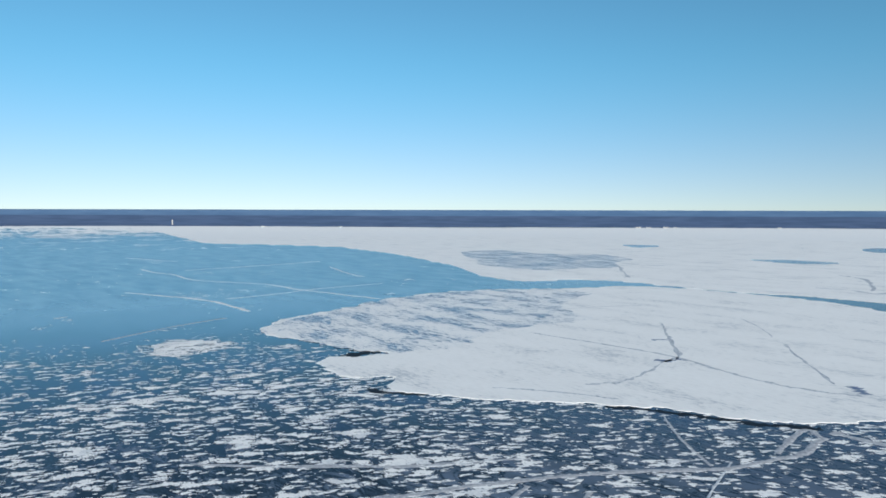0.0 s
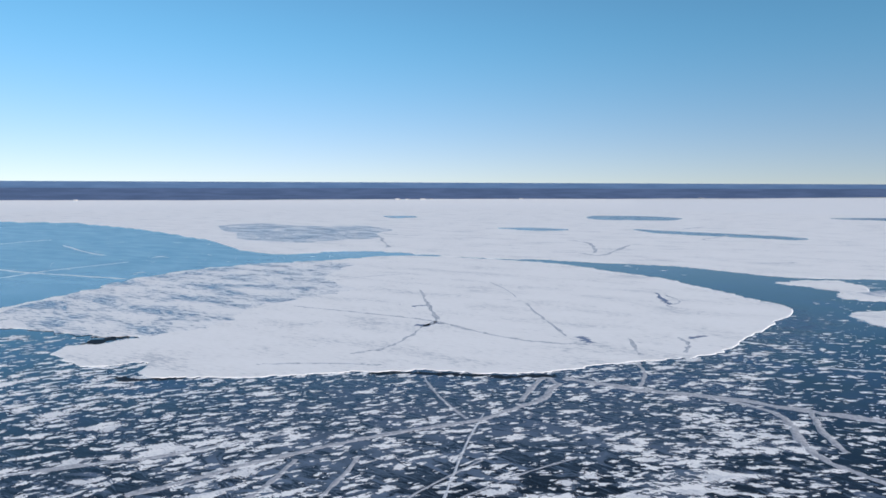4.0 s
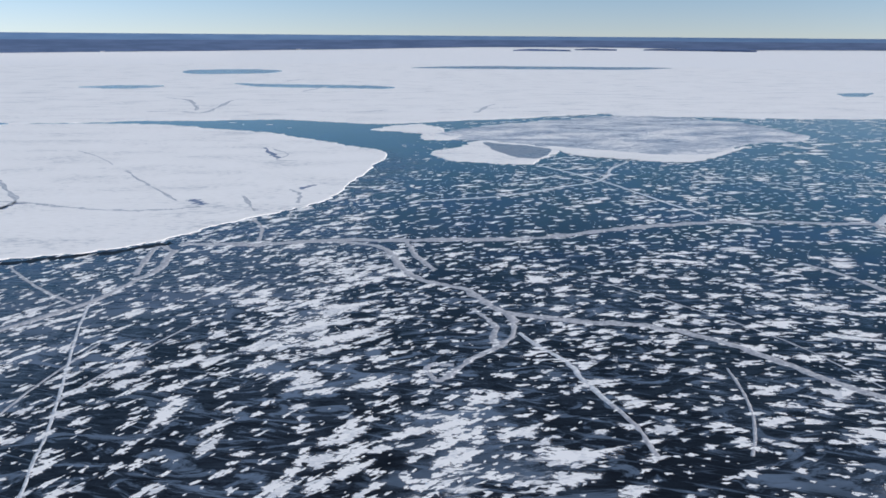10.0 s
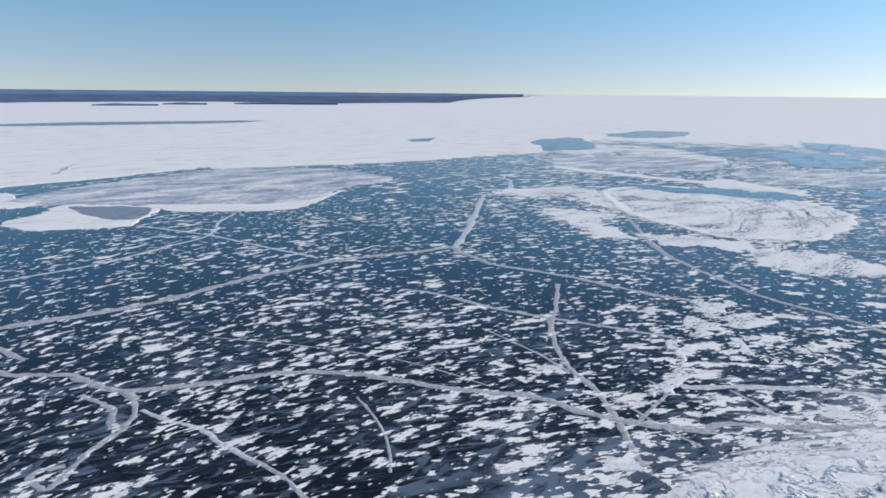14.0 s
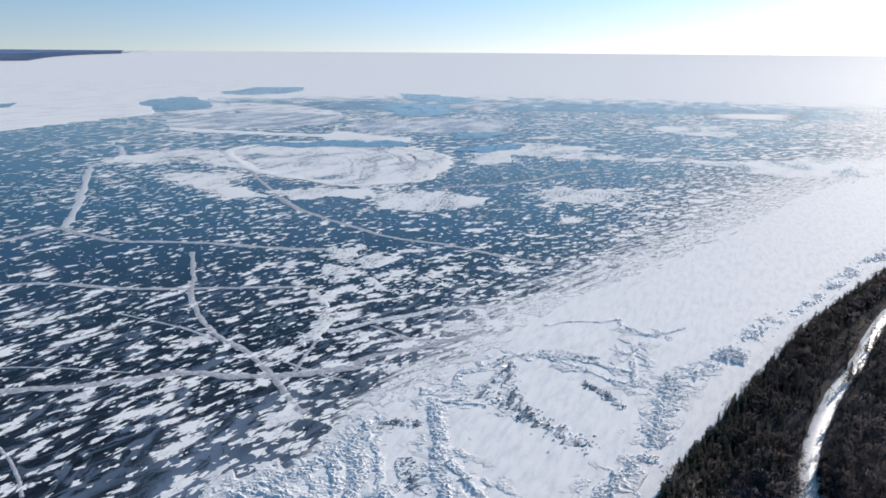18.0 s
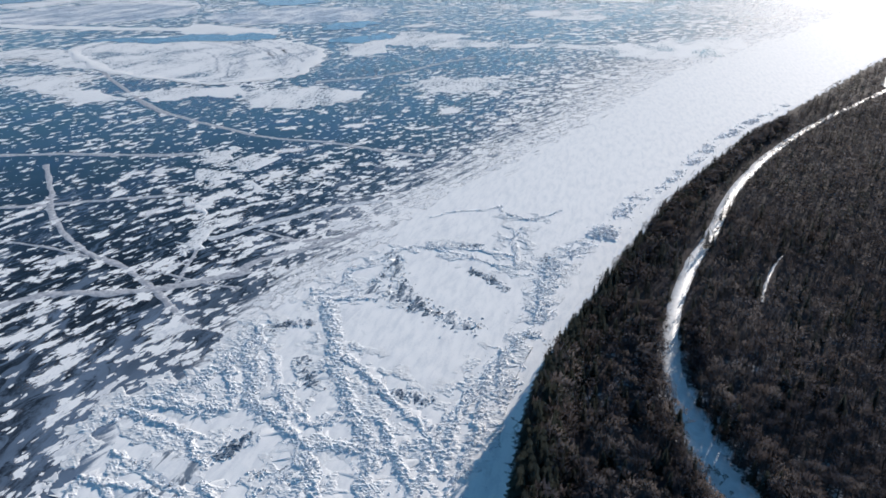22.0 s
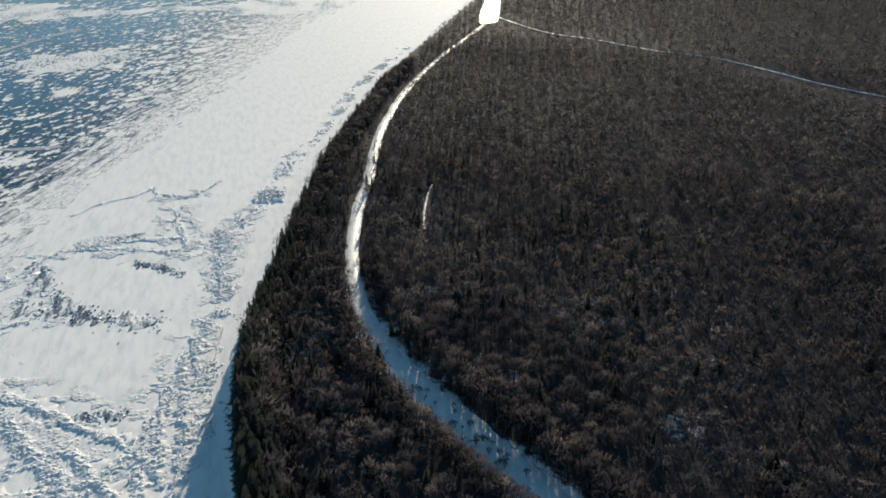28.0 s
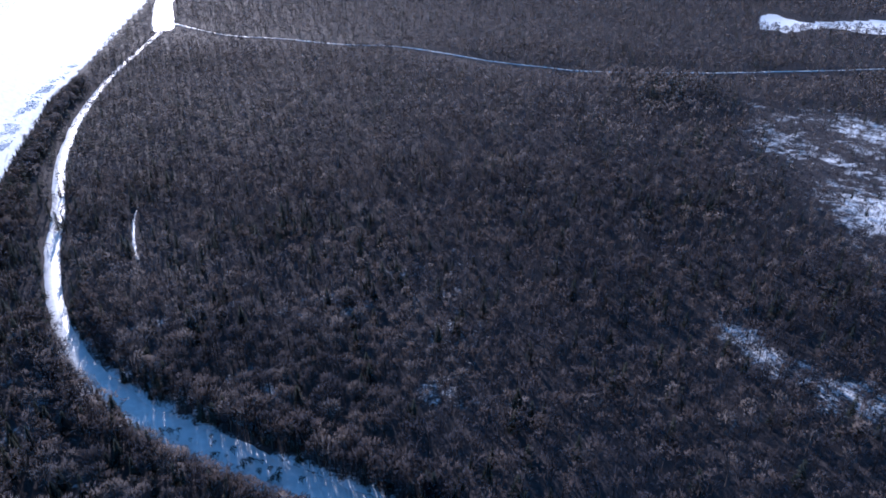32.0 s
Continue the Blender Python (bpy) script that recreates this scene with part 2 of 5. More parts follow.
M_THIN = ice_material("thin_snow_floe", 0.7, 0.55, (0.11, 0.17, 0.26), (0.18, 0.26, 0.36), (0.46, 0.53, 0.62), 0.8)
M_DRIFT = snow_material("drifted_snow", 0.12)


def flake_material():
    n = Nodes("thin_snow_flakes")
    tone = n.t.nodes.new("ShaderNodeNewGeometry").outputs["Random Per Island"]
    g = n.noise(n.place((0.5, 1.4, 1), WIND_TURN), 1.0, 5, 0.6)
    torn = n.noise(n.place((0.28, 1.0, 1), WIND_TURN + 0.3), 1.0, 7, 0.68, 0.4)
    core = n.math("ADD", n.math("MULTIPLY", n.attr("core"), 1.15), n.math("MULTIPLY", n.math("SUBTRACT", torn, 0.5), 2.1))
    solid = n.ramp(core, 0.36, 0.50)
    thin = n.math("MULTIPLY", n.ramp(n.math("ADD", n.math("MULTIPLY", tone, 0.35), n.math("MULTIPLY", g, 0.75)), 0.50, 0.82), 0.5)
    n.bump(g, 0.3, 0.1)
    n.done(n.mix(solid, (0.33, 0.37, 0.45), n.mix(thin, SNOW, (0.34, 0.39, 0.47))), 0.8, 1.31, 0.12)
    return n.open_work(n.math("SUBTRACT", 1.0, n.math("MAXIMUM", solid, n.ramp(core, 0.12, 0.34, 0.0, 0.34))))


M_FLAKE = flake_material()
M_RAGGED = ice_material("ragged_drift", 0.7, 0.62, (0.02, 0.03, 0.05), (0.04, 0.06, 0.10), (0.40, 0.45, 0.53), 2.6)
M_PATCHY = ice_material("patchy_drift", 0.75, 0.585, (0.03, 0.05, 0.08), (0.07, 0.10, 0.15), (0.38, 0.43, 0.52), 1.6)


def seam_material(name, a, b):
    n = Nodes(name)
    g = n.noise(n.place(), 0.5, 6, 0.65)
    n.bump(n.noise(n.place(), 2.0, 4), 0.5, 0.1)
    return n.done(n.mix(n.ramp(g, 0.35, 0.65), a, b), n.ramp(g, 0.3, 0.7, 0.6, 0.8), 1.31, 0.2)


M_SEAM = seam_material("healed_crack_ice", (0.30, 0.315, 0.36), (0.56, 0.57, 0.61))
M_SEAM_SNOW = seam_material("snow_packed_crack", (0.66, 0.70, 0.74), (0.88, 0.89, 0.90))
M_SEAM_WHITE = seam_material("snow_filled_crack", (0.42, 0.46, 0.52), (0.72, 0.74, 0.78))
M_SEAM_DARK = seam_material("wet_grey_seam", (0.24, 0.28, 0.35), (0.74, 0.76, 0.80))
M_LEAD = seam_material("dark_lead_ice", (0.010, 0.016, 0.026), (0.02, 0.03, 0.045))


def block_material():
    n = Nodes("broken_ice")
    tone = n.t.nodes.new("ShaderNodeNewGeometry").outputs["Random Per Island"]
    g = n.noise(n.place(), 3.0, 4)
    n.bump(g, 0.4, 0.08)
    color = n.mix(n.math("MULTIPLY", tone, n.ramp(g, 0.3, 0.7)), (0.88, 0.89, 0.91), (0.76, 0.81, 0.87))
    n.done(color, 0.5)
    return n.glow_through(color, 0.7)


M_BLOCK = block_material()
M_BROKEN = snow_material("broken_ridge_ice", 0.1, (0.91, 0.915, 0.93), 0.15)


def floor_material():
    n = Nodes("forest_floor")
    g = n.noise(n.place(), 0.22, 6, 0.65, 0.5)
    fine = n.noise(n.place(), 1.6, 5, 0.65)
    s = n.attr("snow")
    cover = n.ramp(n.math("ADD", s, n.math("MULTIPLY", n.math("SUBTRACT", n.math("ADD", n.math("MULTIPLY", g, 0.6), n.math("MULTIPLY", fine, 0.4)), 0.5), 1.4)), 0.40, 0.62)
    litter = n.mix(n.ramp(fine, 0.35, 0.65), (0.045, 0.042, 0.047), (0.075, 0.068, 0.072))
    n.bump(n.math("ADD", n.math("MULTIPLY", g, 0.6), n.math("MULTIPLY", fine, 0.4)), 0.5, 0.4)
    return n.done(n.mix(cover, litter, (0.82, 0.84, 0.88)), 0.85, 1.31, 0.05)


M_FLOOR = floor_material()


def road_material():
    n = Nodes("packed_snow_road")
    g = n.noise(n.place(), 0.5, 6, 0.6)
    fine = n.noise(n.place(), 3.0, 4, 0.6)
    n.bump(n.math("ADD", n.math("MULTIPLY", g, 0.7), n.math("MULTIPLY", fine, 0.3)), 0.4, 0.2)
    return n.done(n.mix(n.ramp(g, 0.35, 0.7), (0.80, 0.82, 0.85), (0.66, 0.68, 0.71)), 0.55)


M_ROAD = road_material()


def wood_material(name, a, b, c, gaps=0.5):
    n = Nodes(name)
    tone = n.t.nodes.new("ShaderNodeNewGeometry").outputs["Random Per Island"]
    stand = n.noise(n.place(), 0.05, 3, 0.6)
    crown = n.noise(n.place((1, 1, 0.25)), 0.26, 2, 0.5)
    colour = n.mix(n.ramp(n.math("ADD", n.math("MULTIPLY", stand, 0.45), n.math("MULTIPLY", crown, 0.55)), 0.40, 0.60), a, b)
    colour = n.mix(n.math("MULTIPLY", tone, 0.3), colour, c)
    n.done(colour, 0.9, 1.4, 0.05)
    return n.open_work(gaps) if gaps else n.m


M_TWIG = wood_material("bare_twigs", (0.033, 0.036, 0.050), (0.098, 0.081, 0.080), (0.058, 0.056, 0.068))
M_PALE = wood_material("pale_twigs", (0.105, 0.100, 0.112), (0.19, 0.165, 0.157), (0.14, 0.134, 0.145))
M_BARK = wood_material("grey_bark", (0.07, 0.06, 0.052), (0.12, 0.11, 0.10), (0.10, 0.09, 0.08), 0.0)
M_NEEDLE = wood_material("dark_needles", (0.028, 0.037, 0.035), (0.046, 0.053, 0.042), (0.039, 0.042, 0.040), 0.15)


def plain(name, a, b, scale, rough):
    n = Nodes(name)
    return n.done(n.mix(n.ramp(n.noise(n.place(), scale, 5), 0.35, 0.65), a, b), rough)


# Aerial haze is mixed into both base colours, more of it in the land.
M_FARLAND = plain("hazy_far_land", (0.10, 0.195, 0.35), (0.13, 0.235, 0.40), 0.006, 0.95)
M_FARWOOD = plain("haze_blue_forest", (0.068, 0.115, 0.22), (0.10, 0.155, 0.28), 0.006, 0.95)
M_WALL = plain("pale_wall", (0.34, 0.35, 0.37), (0.42, 0.43, 0.44), 0.3, 0.8)
M_ROOF = plain("snowy_roof", (0.55, 0.57, 0.6), (0.65, 0.66, 0.68), 0.3, 0.8)
M_PANE = plain("dark_pane", (0.02, 0.025, 0.03), (0.04, 0.045, 0.05), 0.5, 0.2)


# ---- plan, in metres from the point under the camera ----
MAIN_FLOE = [(-166, 632), (-160, 682), (-131, 732), (-89, 783), (-53, 862), (-7, 910), (59, 943), (154, 961), (262, 995), (342, 966), (404, 903), (458, 840), (484, 747), (506, 670), (503, 580), (500, 519), (503, 488), (486, 461), (442, 426), (379, 392), (322, 359), (297, 354), (269, 354), (231, 355), (194, 353), (161, 358), (142, 369), (118, 380), (70, 390), (37, 394), (0, 405), (-26, 414), (-34, 429), (-33, 452), (-62, 451), (-80, 471), (-91, 492), (-81, 511), (-55, 514), (-40, 525), (-74, 544), (-120, 579), (-149, 599)]
FIELD_NEAR = [(-2149, 4016), (-1769, 4047), (-791, 2278), (-560, 2176), (-309, 2052), (-118, 1716), (7, 1412), (64, 1167), (120, 1074), (194, 1093), (278, 1069), (339, 991), (395, 930), (454, 894), (516, 835), (603, 753), (633, 674), (660, 622), (722, 590), (773, 564), (843, 521), (943, 490), (974, 463), (970, 428), (990, 390), (1060, 281), (1150, 165), (1245, 85), (1365, -31), (1552, -44), (1703, -136)]
TRI_FLOE = [(523.8, 430.8), (501, 388.3), (508.5, 361.6), (518.1, 337.3), (533, 324.5), (566.4, 332.1), (617.9, 345), (630.6, 376), (627.7, 409.6), (617.6, 439.9), (583.2, 435.7), (553.5, 429.2)]
TRI_POND = [(608.2, 431.6), (617.5, 402.9), (619.3, 354.4), (564.3, 334.5), (554.9, 350), (575, 388.4)]
FROST_ISL = [(599, 503), (698, 516), (811, 489), (930, 444), (991, 378), (971, 249), (884, 167), (796, 203), (694, 213), (636, 224), (618, 271), (623, 343), (624, 433)]
ISL_RIM = [(629, 366), (646, 322), (658, 263), (689, 224), (778, 198), (680, 209), (630, 222), (612, 268), (605, 314)]
SMALL_FLOE1 = [(606, 589), (656, 601), (683, 572), (662, 530), (616, 517), (618, 566)]
SMALL_FLOE2 = [(600, 519), (625, 509), (635, 478), (599, 473), (589, 495)]
BIG_OVAL = [(819, -95), (869, -149), (863, -211), (806, -267), (753, -305), (687, -311), (613, -272), (569, -230), (562, -175), (598, -144), (648, -114), (719, -99)]
OVAL_TAIL = [(787, 21), (842, -36), (843, -73), (819, -95), (745, -112), (690, -120), (640, -131), (612, -126), (655, -108), (700, -90), (785, -56), (754, -10)]
OVAL2 = [(498, -164), (518, -190), (509, -226), (478, -241), (452, -223), (450, -191), (468, -167)]
OVAL3 = [(470, -291), (481, -328), (460, -359), (437, -366), (425, -332), (438, -299)]
LONG_FLOE = [(1240, -59), (1338, -181), (1266, -312), (1127, -315), (1063, -226), (1065, -126), (1104, -67)]
BAR_FLOE = [(1107, -59), (1042, -124), (948, -232), (978, -273), (849, -312), (916, -224), (1005, -119), (1058, -60)]
SHELF = [(752, -348), (685, -388), (632, -428), (561, -522), (516, -555), (524, -595), (559, -559), (623, -498), (702, -436), (759, -389)]
PATCH1 = [(311.8, -98.7), (317, -109), (303.8, -128.8), (291.4, -120.6), (291.7, -103.3), (302.0, -95.5)]
PATCH2 = [(373, -93), (379, -103), (373, -112), (357, -105), (360, -95)]
PATCH3 = [(338, -80), (339, -92), (330, -97), (321, -87), (326, -79)]
PATCH4 = [(305.7, -66.2), (305.7, -74.3), (290.1, -77.6), (273.8, -71.0), (259.8, -63.6), (249.1, -55.2), (253.9, -55.2), (272.5, -65.7), (289.8, -68.9)]
PATCH5 = [(351, -111), (357, -119), (346, -122), (339, -113)]
PATCH6 = [(671, -22), (675, -47), (645, -88), (613, -69), (568, -81), (537, -85), (551, -61), (586, -48), (627, -34)]
PATCH7 = [(527, -150), (566, -186), (543, -209), (514, -183), (512, -159)]
PATCH8 = [(561, -98), (561, -136), (538, -153), (524, -117)]
PATCH9 = [(-232, 539), (-226, 567), (-206, 575), (-175, 553), (-186, 531), (-207, 518)]
PATCH10 = [(143.0, 123.6), (155.4, 118.1), (159.9, 100.2), (151.6, 92.2), (135.6, 90.7), (147.0, 82.3), (145.5, 73.0), (142.1, 69.4), (115.2, 94.9), (110.0, 99.8), (122.1, 100.0), (130.3, 112.3)]
PATCH11 = [(154.1, 213.7), (178.0, 217.3), (220, 254), (228.1, 233.6), (201.9, 214.1), (174.9, 202.5), (156.6, 181.5), (141.2, 176.1), (139.6, 190.6)]
LAKE1 = [(53, 1791), (147, 1870), (253, 1752), (341, 1689), (388, 1712), (426, 1555), (365, 1453), (338, 1323), (275, 1309), (184, 1269), (86, 1371), (70, 1526)]
POND2 = [(1265, 2023), (1395, 1967), (1446, 1816), (1331, 1713), (1194, 1773), (1154, 1865)]
POND3 = [(981, 1406), (1044, 1309), (1114, 1193), (1165, 1074), (1105, 1033), (1042, 1132), (960, 1285)]
POND4 = [(692, 1539), (789, 1518), (828, 1431), (730, 1433)]
POND5 = [(1898, 1640), (2179, 1605), (2417, 1320), (2619, 1012), (2371, 1045), (2121, 1325)]
POND6 = [(1671, 270), (1739, 227), (1636, 220), (1602, 246)]
POND7 = [(576, 2194), (657, 2159), (626, 2059), (556, 2054)]
CRACKS = {}
CRACKS['c1'] = (6, [(194, 338), (217, 309), (250, 279), (275, 250), (293, 232), (324, 198), (356, 178), (395, 157), (428, 130), (455, 98), (480, 64), (492, 46)])
CRACKS['c2'] = (5.5, [(492, 46), (577, 43), (705, 41), (757, 40)])
CRACKS['c3'] = (5, [(757, 40), (799, 16), (890, 13), (943, 24), (1024, -5), (1128, -58)])
CRACKS['c4'] = (3.5, [(186, 329), (163, 307), (151, 302), (120.4, 289.3), (76.0, 285.3), (55.7, 281.4), (36.9, 276.5), (7.8, 268.2), (-10.4, 260.8), (-26.8, 256.9)])
CRACKS['c4b'] = (2.4, [(33.8, 270.0), (23.5, 252.8), (15.0, 242.4), (2.3, 229.5), (-8.8, 219.8)])
CRACKS['c4c'] = (2, [(58.8, 264.9), (42.8, 240.0), (30.2, 222.1), (19.6, 206.8)])
CRACKS['loop1'] = (3, [(183, 325), (183, 341), (162, 321), (152, 307)])
CRACKS['c4d'] = (1.2, [(119, 368), (115, 329), (115.7, 291.8)])
CRACKS['c5'] = (0.75, [(126.5, 296.4), (106.5, 266.4), (89.4, 237.5), (78.0, 217.7), (64.4, 195.4), (57.2, 185.2), (48.3, 171.4), (43.7, 162.5)])
CRACKS['c6'] = (4, [(226, 300), (249, 278), (259, 248), (241.3, 219.0), (233.9, 197.8), (236.7, 176.8), (229.1, 158.9), (223.3, 143.5), (218.2, 136.8)])
CRACKS['c6b'] = (2.2, [(218.2, 136.8), (207.6, 130.2), (197.6, 129.6), (200.2, 135.2), (210.8, 141.5), (219.7, 159.1)])
CRACKS['c6c'] = (2.4, [(199.9, 128.7), (182.7, 131.1), (167.6, 129.1), (160.7, 130.7), (167.7, 139.2), (173.5, 132.6)])
CRACKS['c7'] = (4.2, [(224.1, 146.8), (229.2, 134.1), (238.1, 114.4), (249.1, 97.0), (252.9, 75.2), (251.0, 51.4), (245.1, 28.7), (242.6, 8.3), (242.0, -6.8), (231.8, -23.4), (224.7, -42.8), (222.1, -68.2)])
CRACKS['c8'] = (1.9, [(211.3, 130.2), (204.9, 116.4), (200.5, 102.7), (192.1, 91.9), (184.0, 78.3)])
CRACKS['c8b'] = (1.5, [(184.0, 78.3), (175.6, 65.7), (164.7, 54.8)])
CRACKS['c9'] = (3, [(278, 248), (262, 228), (248.4, 203.1)])
CRACKS['c10'] = (2.4, [(402, -24), (360, -21), (323.5, -17.0), (292.4, -18.7), (272.9, -22.3), (250.9, -30.6), (227.6, -35.5), (210.7, -37.7), (196.1, -39.6)])
CRACKS['c11'] = (4.5, [(490, 47), (447, 17), (430, -14), (411, -44), (389, -72), (378, -96)])
CRACKS['c12'] = (4, [(719, -99), (524, -100), (464, -111), (427, -124), (386, -141), (357, -166), (322, -184), (302, -201)])
CRACKS['c13'] = (4, [(257.6, -64.2), (260.6, -82.1), (262.9, -103.4), (262.4, -122.3), (258.3, -142.9)])
CRACKS['c13b'] = (3, [(242.2, -85.5), (233.4, -99.0), (228.7, -114.2)])
CRACKS['c14'] = (2.6, [(350, 308), (403, 272), (454, 255), (505, 241), (562, 257), (601, 260)])
CRACKS['c14b'] = (2.6, [(533, 317), (505, 241), (468, 177), (444, 135)])
CRACKS['c15'] = (1.2, [(313.7, 13.8), (285.4, -10.2), (267.3, -22.1)])
CRACKS['c16'] = (4, [(-551, 1259), (-507, 1202), (-452, 1157), (-384, 1068), (-266, 1014), (-200, 949), (-146, 904), (-76, 849)])
CRACKS['c17'] = (5, [(-418, 905), (-349, 870), (-286, 830), (-239, 779), (-209, 740)])
CRACKS['l3'] = (3, [(-267, 844), (-208, 906), (-181, 950), (-91, 1028)])
CRACKS['l4'] = (5, [(-714, 1552), (-554, 1442)])
CRACKS['l5'] = (4, [(-464, 1237), (-368, 1340), (-260, 1467)])
CRACKS['l6'] = (4, [(-218, 1326), (-158, 1177), (-130, 1133)])
CRACKS['c18'] = (3, [(-284, 569), (-255, 638), (-220, 696)])
CRACKS['c19'] = (2.5, [(-108.2, 292.7), (-68.4, 289.6), (-20.2, 291.2), (9.1, 294.7)])
CRACKS['c20'] = (5, [(527, -234), (522, -296), (545, -371), (555, -417)])
CRACKS['c21'] = (0.8, [(232.3, 57.8), (216.8, 47.5), (198.9, 39.4), (182.3, 35.6)])
CRACKS['c22'] = (1.2, [(252.4, -58.7), (225.6, -42.9)])
SEAMS = {}
SEAMS['s1'] = (2.6, [(78.4, 614.9), (105.2, 587.1), (132, 562), (154.4, 537.6), (175, 509.6), (188.4, 477.7), (198.6, 451.7), (213, 427.9), (227.9, 414.7), (248.6, 403.7)])
SEAMS['s2'] = (2.4, [(213.2, 668.8), (201.8, 619.4), (189.4, 562.6), (177.8, 515.2), (158.6, 492.6), (138.6, 464.1), (117.2, 438.7), (102.3, 432.8), (90.2, 429)])
SEAMS['s3'] = (1.6, [(281.3, 561.7), (267.8, 514.6), (258.8, 474.4), (247.7, 431.6)])
SEAMS['s4'] = (2, [(433.4, 562.8), (422.6, 525.9), (397.3, 511.5), (403.3, 491.7)])
SEAMS['s5'] = (2, [(286.2, 410.4), (275.5, 388.2), (264.8, 366.7)])
SEAMS['s6'] = (2.2, [(322.6, 401.1), (315.2, 381.9), (296.8, 363.8)])
SEAMS['s7'] = (1.6, [(30.9, 422.3), (51.4, 417.4), (75.2, 409.2), (101.8, 396.3)])
SEAMS['s8'] = (1.2, [(303, 695.3), (297.5, 642.3), (286.8, 595.4)])
SEAMS['s9'] = (1.2, [(108.7, 752.5), (146.9, 768.7), (201.4, 788.4), (252.4, 795.8)])
HEAPS = {}
HEAPS['spine'] = (6, [(183.2, -80.2), (167.9, -74.5), (153.7, -68.1), (142.7, -64.7), (132.4, -62.1), (122.5, -60.3), (114.4, -57.6), (108.2, -53.4), (100.4, -49.6), (95.6, -48.2)])
HEAPS['branch'] = (2.6, [(152.9, -71.1), (143.7, -72.2), (134.1, -71.9), (123.8, -71.6), (117.3, -73.7), (108.3, -72.3)])
HEAPS['peak'] = (4.5, [(182.3, -56.5), (175.4, -51.5), (170.9, -47.7), (168.4, -41.6), (166, -34.7), (164.3, -26.8), (162.8, -20.2), (162.8, -14.1), (160.9, -8.8)])
HEAPS['plate_rim'] = (1.8, [(178.4, -55.3), (164.9, -54.1), (153.4, -50.4), (144.7, -48.9), (136.2, -48.8), (131.5, -49.9), (129, -53.2), (129.2, -57.3), (135.2, -61.5)])
HEAPS['inner'] = (3.2, [(172, -43.7), (158.2, -39.9), (148.8, -36.5), (151.9, -30.1), (158.8, -22.5), (163.3, -14.2)])
HEAPS['bar'] = (2.2, [(162.3, -12.7), (156.7, -17.9), (149.4, -21.9), (142.6, -24.8), (132.8, -23.3)])
HEAPS['low_bar'] = (1.8, [(147.8, -8.3), (139.2, -12.3), (130.1, -15.9), (123, -19.7), (119.1, -21.7)])
HEAPS['rim_low'] = (2.6, [(138, 3.8), (141.9, -1.4), (139.1, -3.3), (132.4, -9.5), (126.2, -13.9), (119.5, -18.6)])
HEAPS['stub'] = (3.4, [(125.4, -23.1), (120.7, -22.8), (114.8, -21.7)])
HEAPS['twin'] = (4.6, [(122, -44.3), (114.6, -42), (110, -38.2), (105.5, -34.1)])
HEAPS['twin_b'] = (4, [(118.3, -44.8), (110, -42.4), (101.5, -39.3)])
HEAPS['cross'] = (5, [(138.9, -43.7), (130, -45.3), (124, -46.1), (120.4, -52.3), (114.6, -57.4), (109.7, -61.3), (109.6, -69.9)])
HEAPS['cross_b'] = (4, [(125.5, -63.6), (119.8, -65.4), (111.4, -61.6), (102.8, -60.5), (93.9, -58.2)])
HEAPS['field'] = (7, [(171.5, -49.2), (159.3, -47), (147.8, -41.7), (139.1, -45.6)])
HEAPS['field_b'] = (5, [(159.9, -25.6), (152.7, -27.6), (151.6, -32.9)])
HEAPS['rim_a'] = (1.4, [(204.4, -113.8), (208.2, -123), (202.7, -132.2), (192.4, -138.2), (179.8, -141.9), (171.1, -148.7)])
HEAPS['rim_b'] = (1.3, [(197.6, -139.8), (188.4, -148.6), (177.8, -154.3)])
HEAPS['rim_c'] = (1.4, [(197.3, -170.1), (182.5, -158.3), (169.6, -149)])
HEAPS['rim_d'] = (1.6, [(228.7, -149.7), (228.1, -162.5), (222.2, -175), (223.2, -182.8), (215.4, -179.6), (202.4, -183.9), (203.9, -201.7)])
HEAPS['rim_e'] = (1.4, [(188.2, -79.3), (184.1, -88.5), (177, -95.4)])
HEAPS['rim_f'] = (1.3, [(191.9, -82.1), (195.7, -92), (202.9, -98.5), (202.5, -105.1), (204.4, -113.8)])
SHORE_HEAP = [(86.2, -61.1), (99.3, -76), (108.8, -89.2), (123.4, -109.4), (138, -129.8), (155.4, -150.7), (168.9, -173.1), (173.8, -195.2), (193.7, -238.2), (200.9, -269.9), (230.3, -343.3), (249.2, -408.8), (266.4, -481.4)]
HEAPS['stripe_a'] = (3.2, [(135.3, -123.3), (129.5, -111.9), (119.3, -99.1)])
HEAPS['stripe_b'] = (3.2, [(128.9, -112.4), (125, -101.3), (113.2, -85.8)])
HEAPS['stripe_c'] = (3.2, [(165.3, -160.2), (151.4, -143.2), (138.3, -129.5)])
HEAPS['stripe_d'] = (3.2, [(120.9, -91.6), (109.4, -78), (98.9, -67.4)])
HEAPS['stripe_e'] = (3.2, [(116.2, -95.2), (105.2, -81.3), (95.9, -69.7)])
HEAPS['stripe_f'] = (3.2, [(113.7, -79.9), (104.6, -67.4), (93.8, -57.2)])
CRACKS['n2'] = (3.2, [(225.6, -44.9), (223.1, -62.5), (227.3, -73.8), (229.2, -95.0), (233.5, -124.2)])
CRACKS['n3'] = (1.2, [(257.6, -82.7), (244.0, -89.6), (231.6, -95.9), (218.0, -104.7)])
CRACKS['n4'] = (0.9, [(247.4, -35.7), (221.1, -52.0), (210.7, -61.2)])
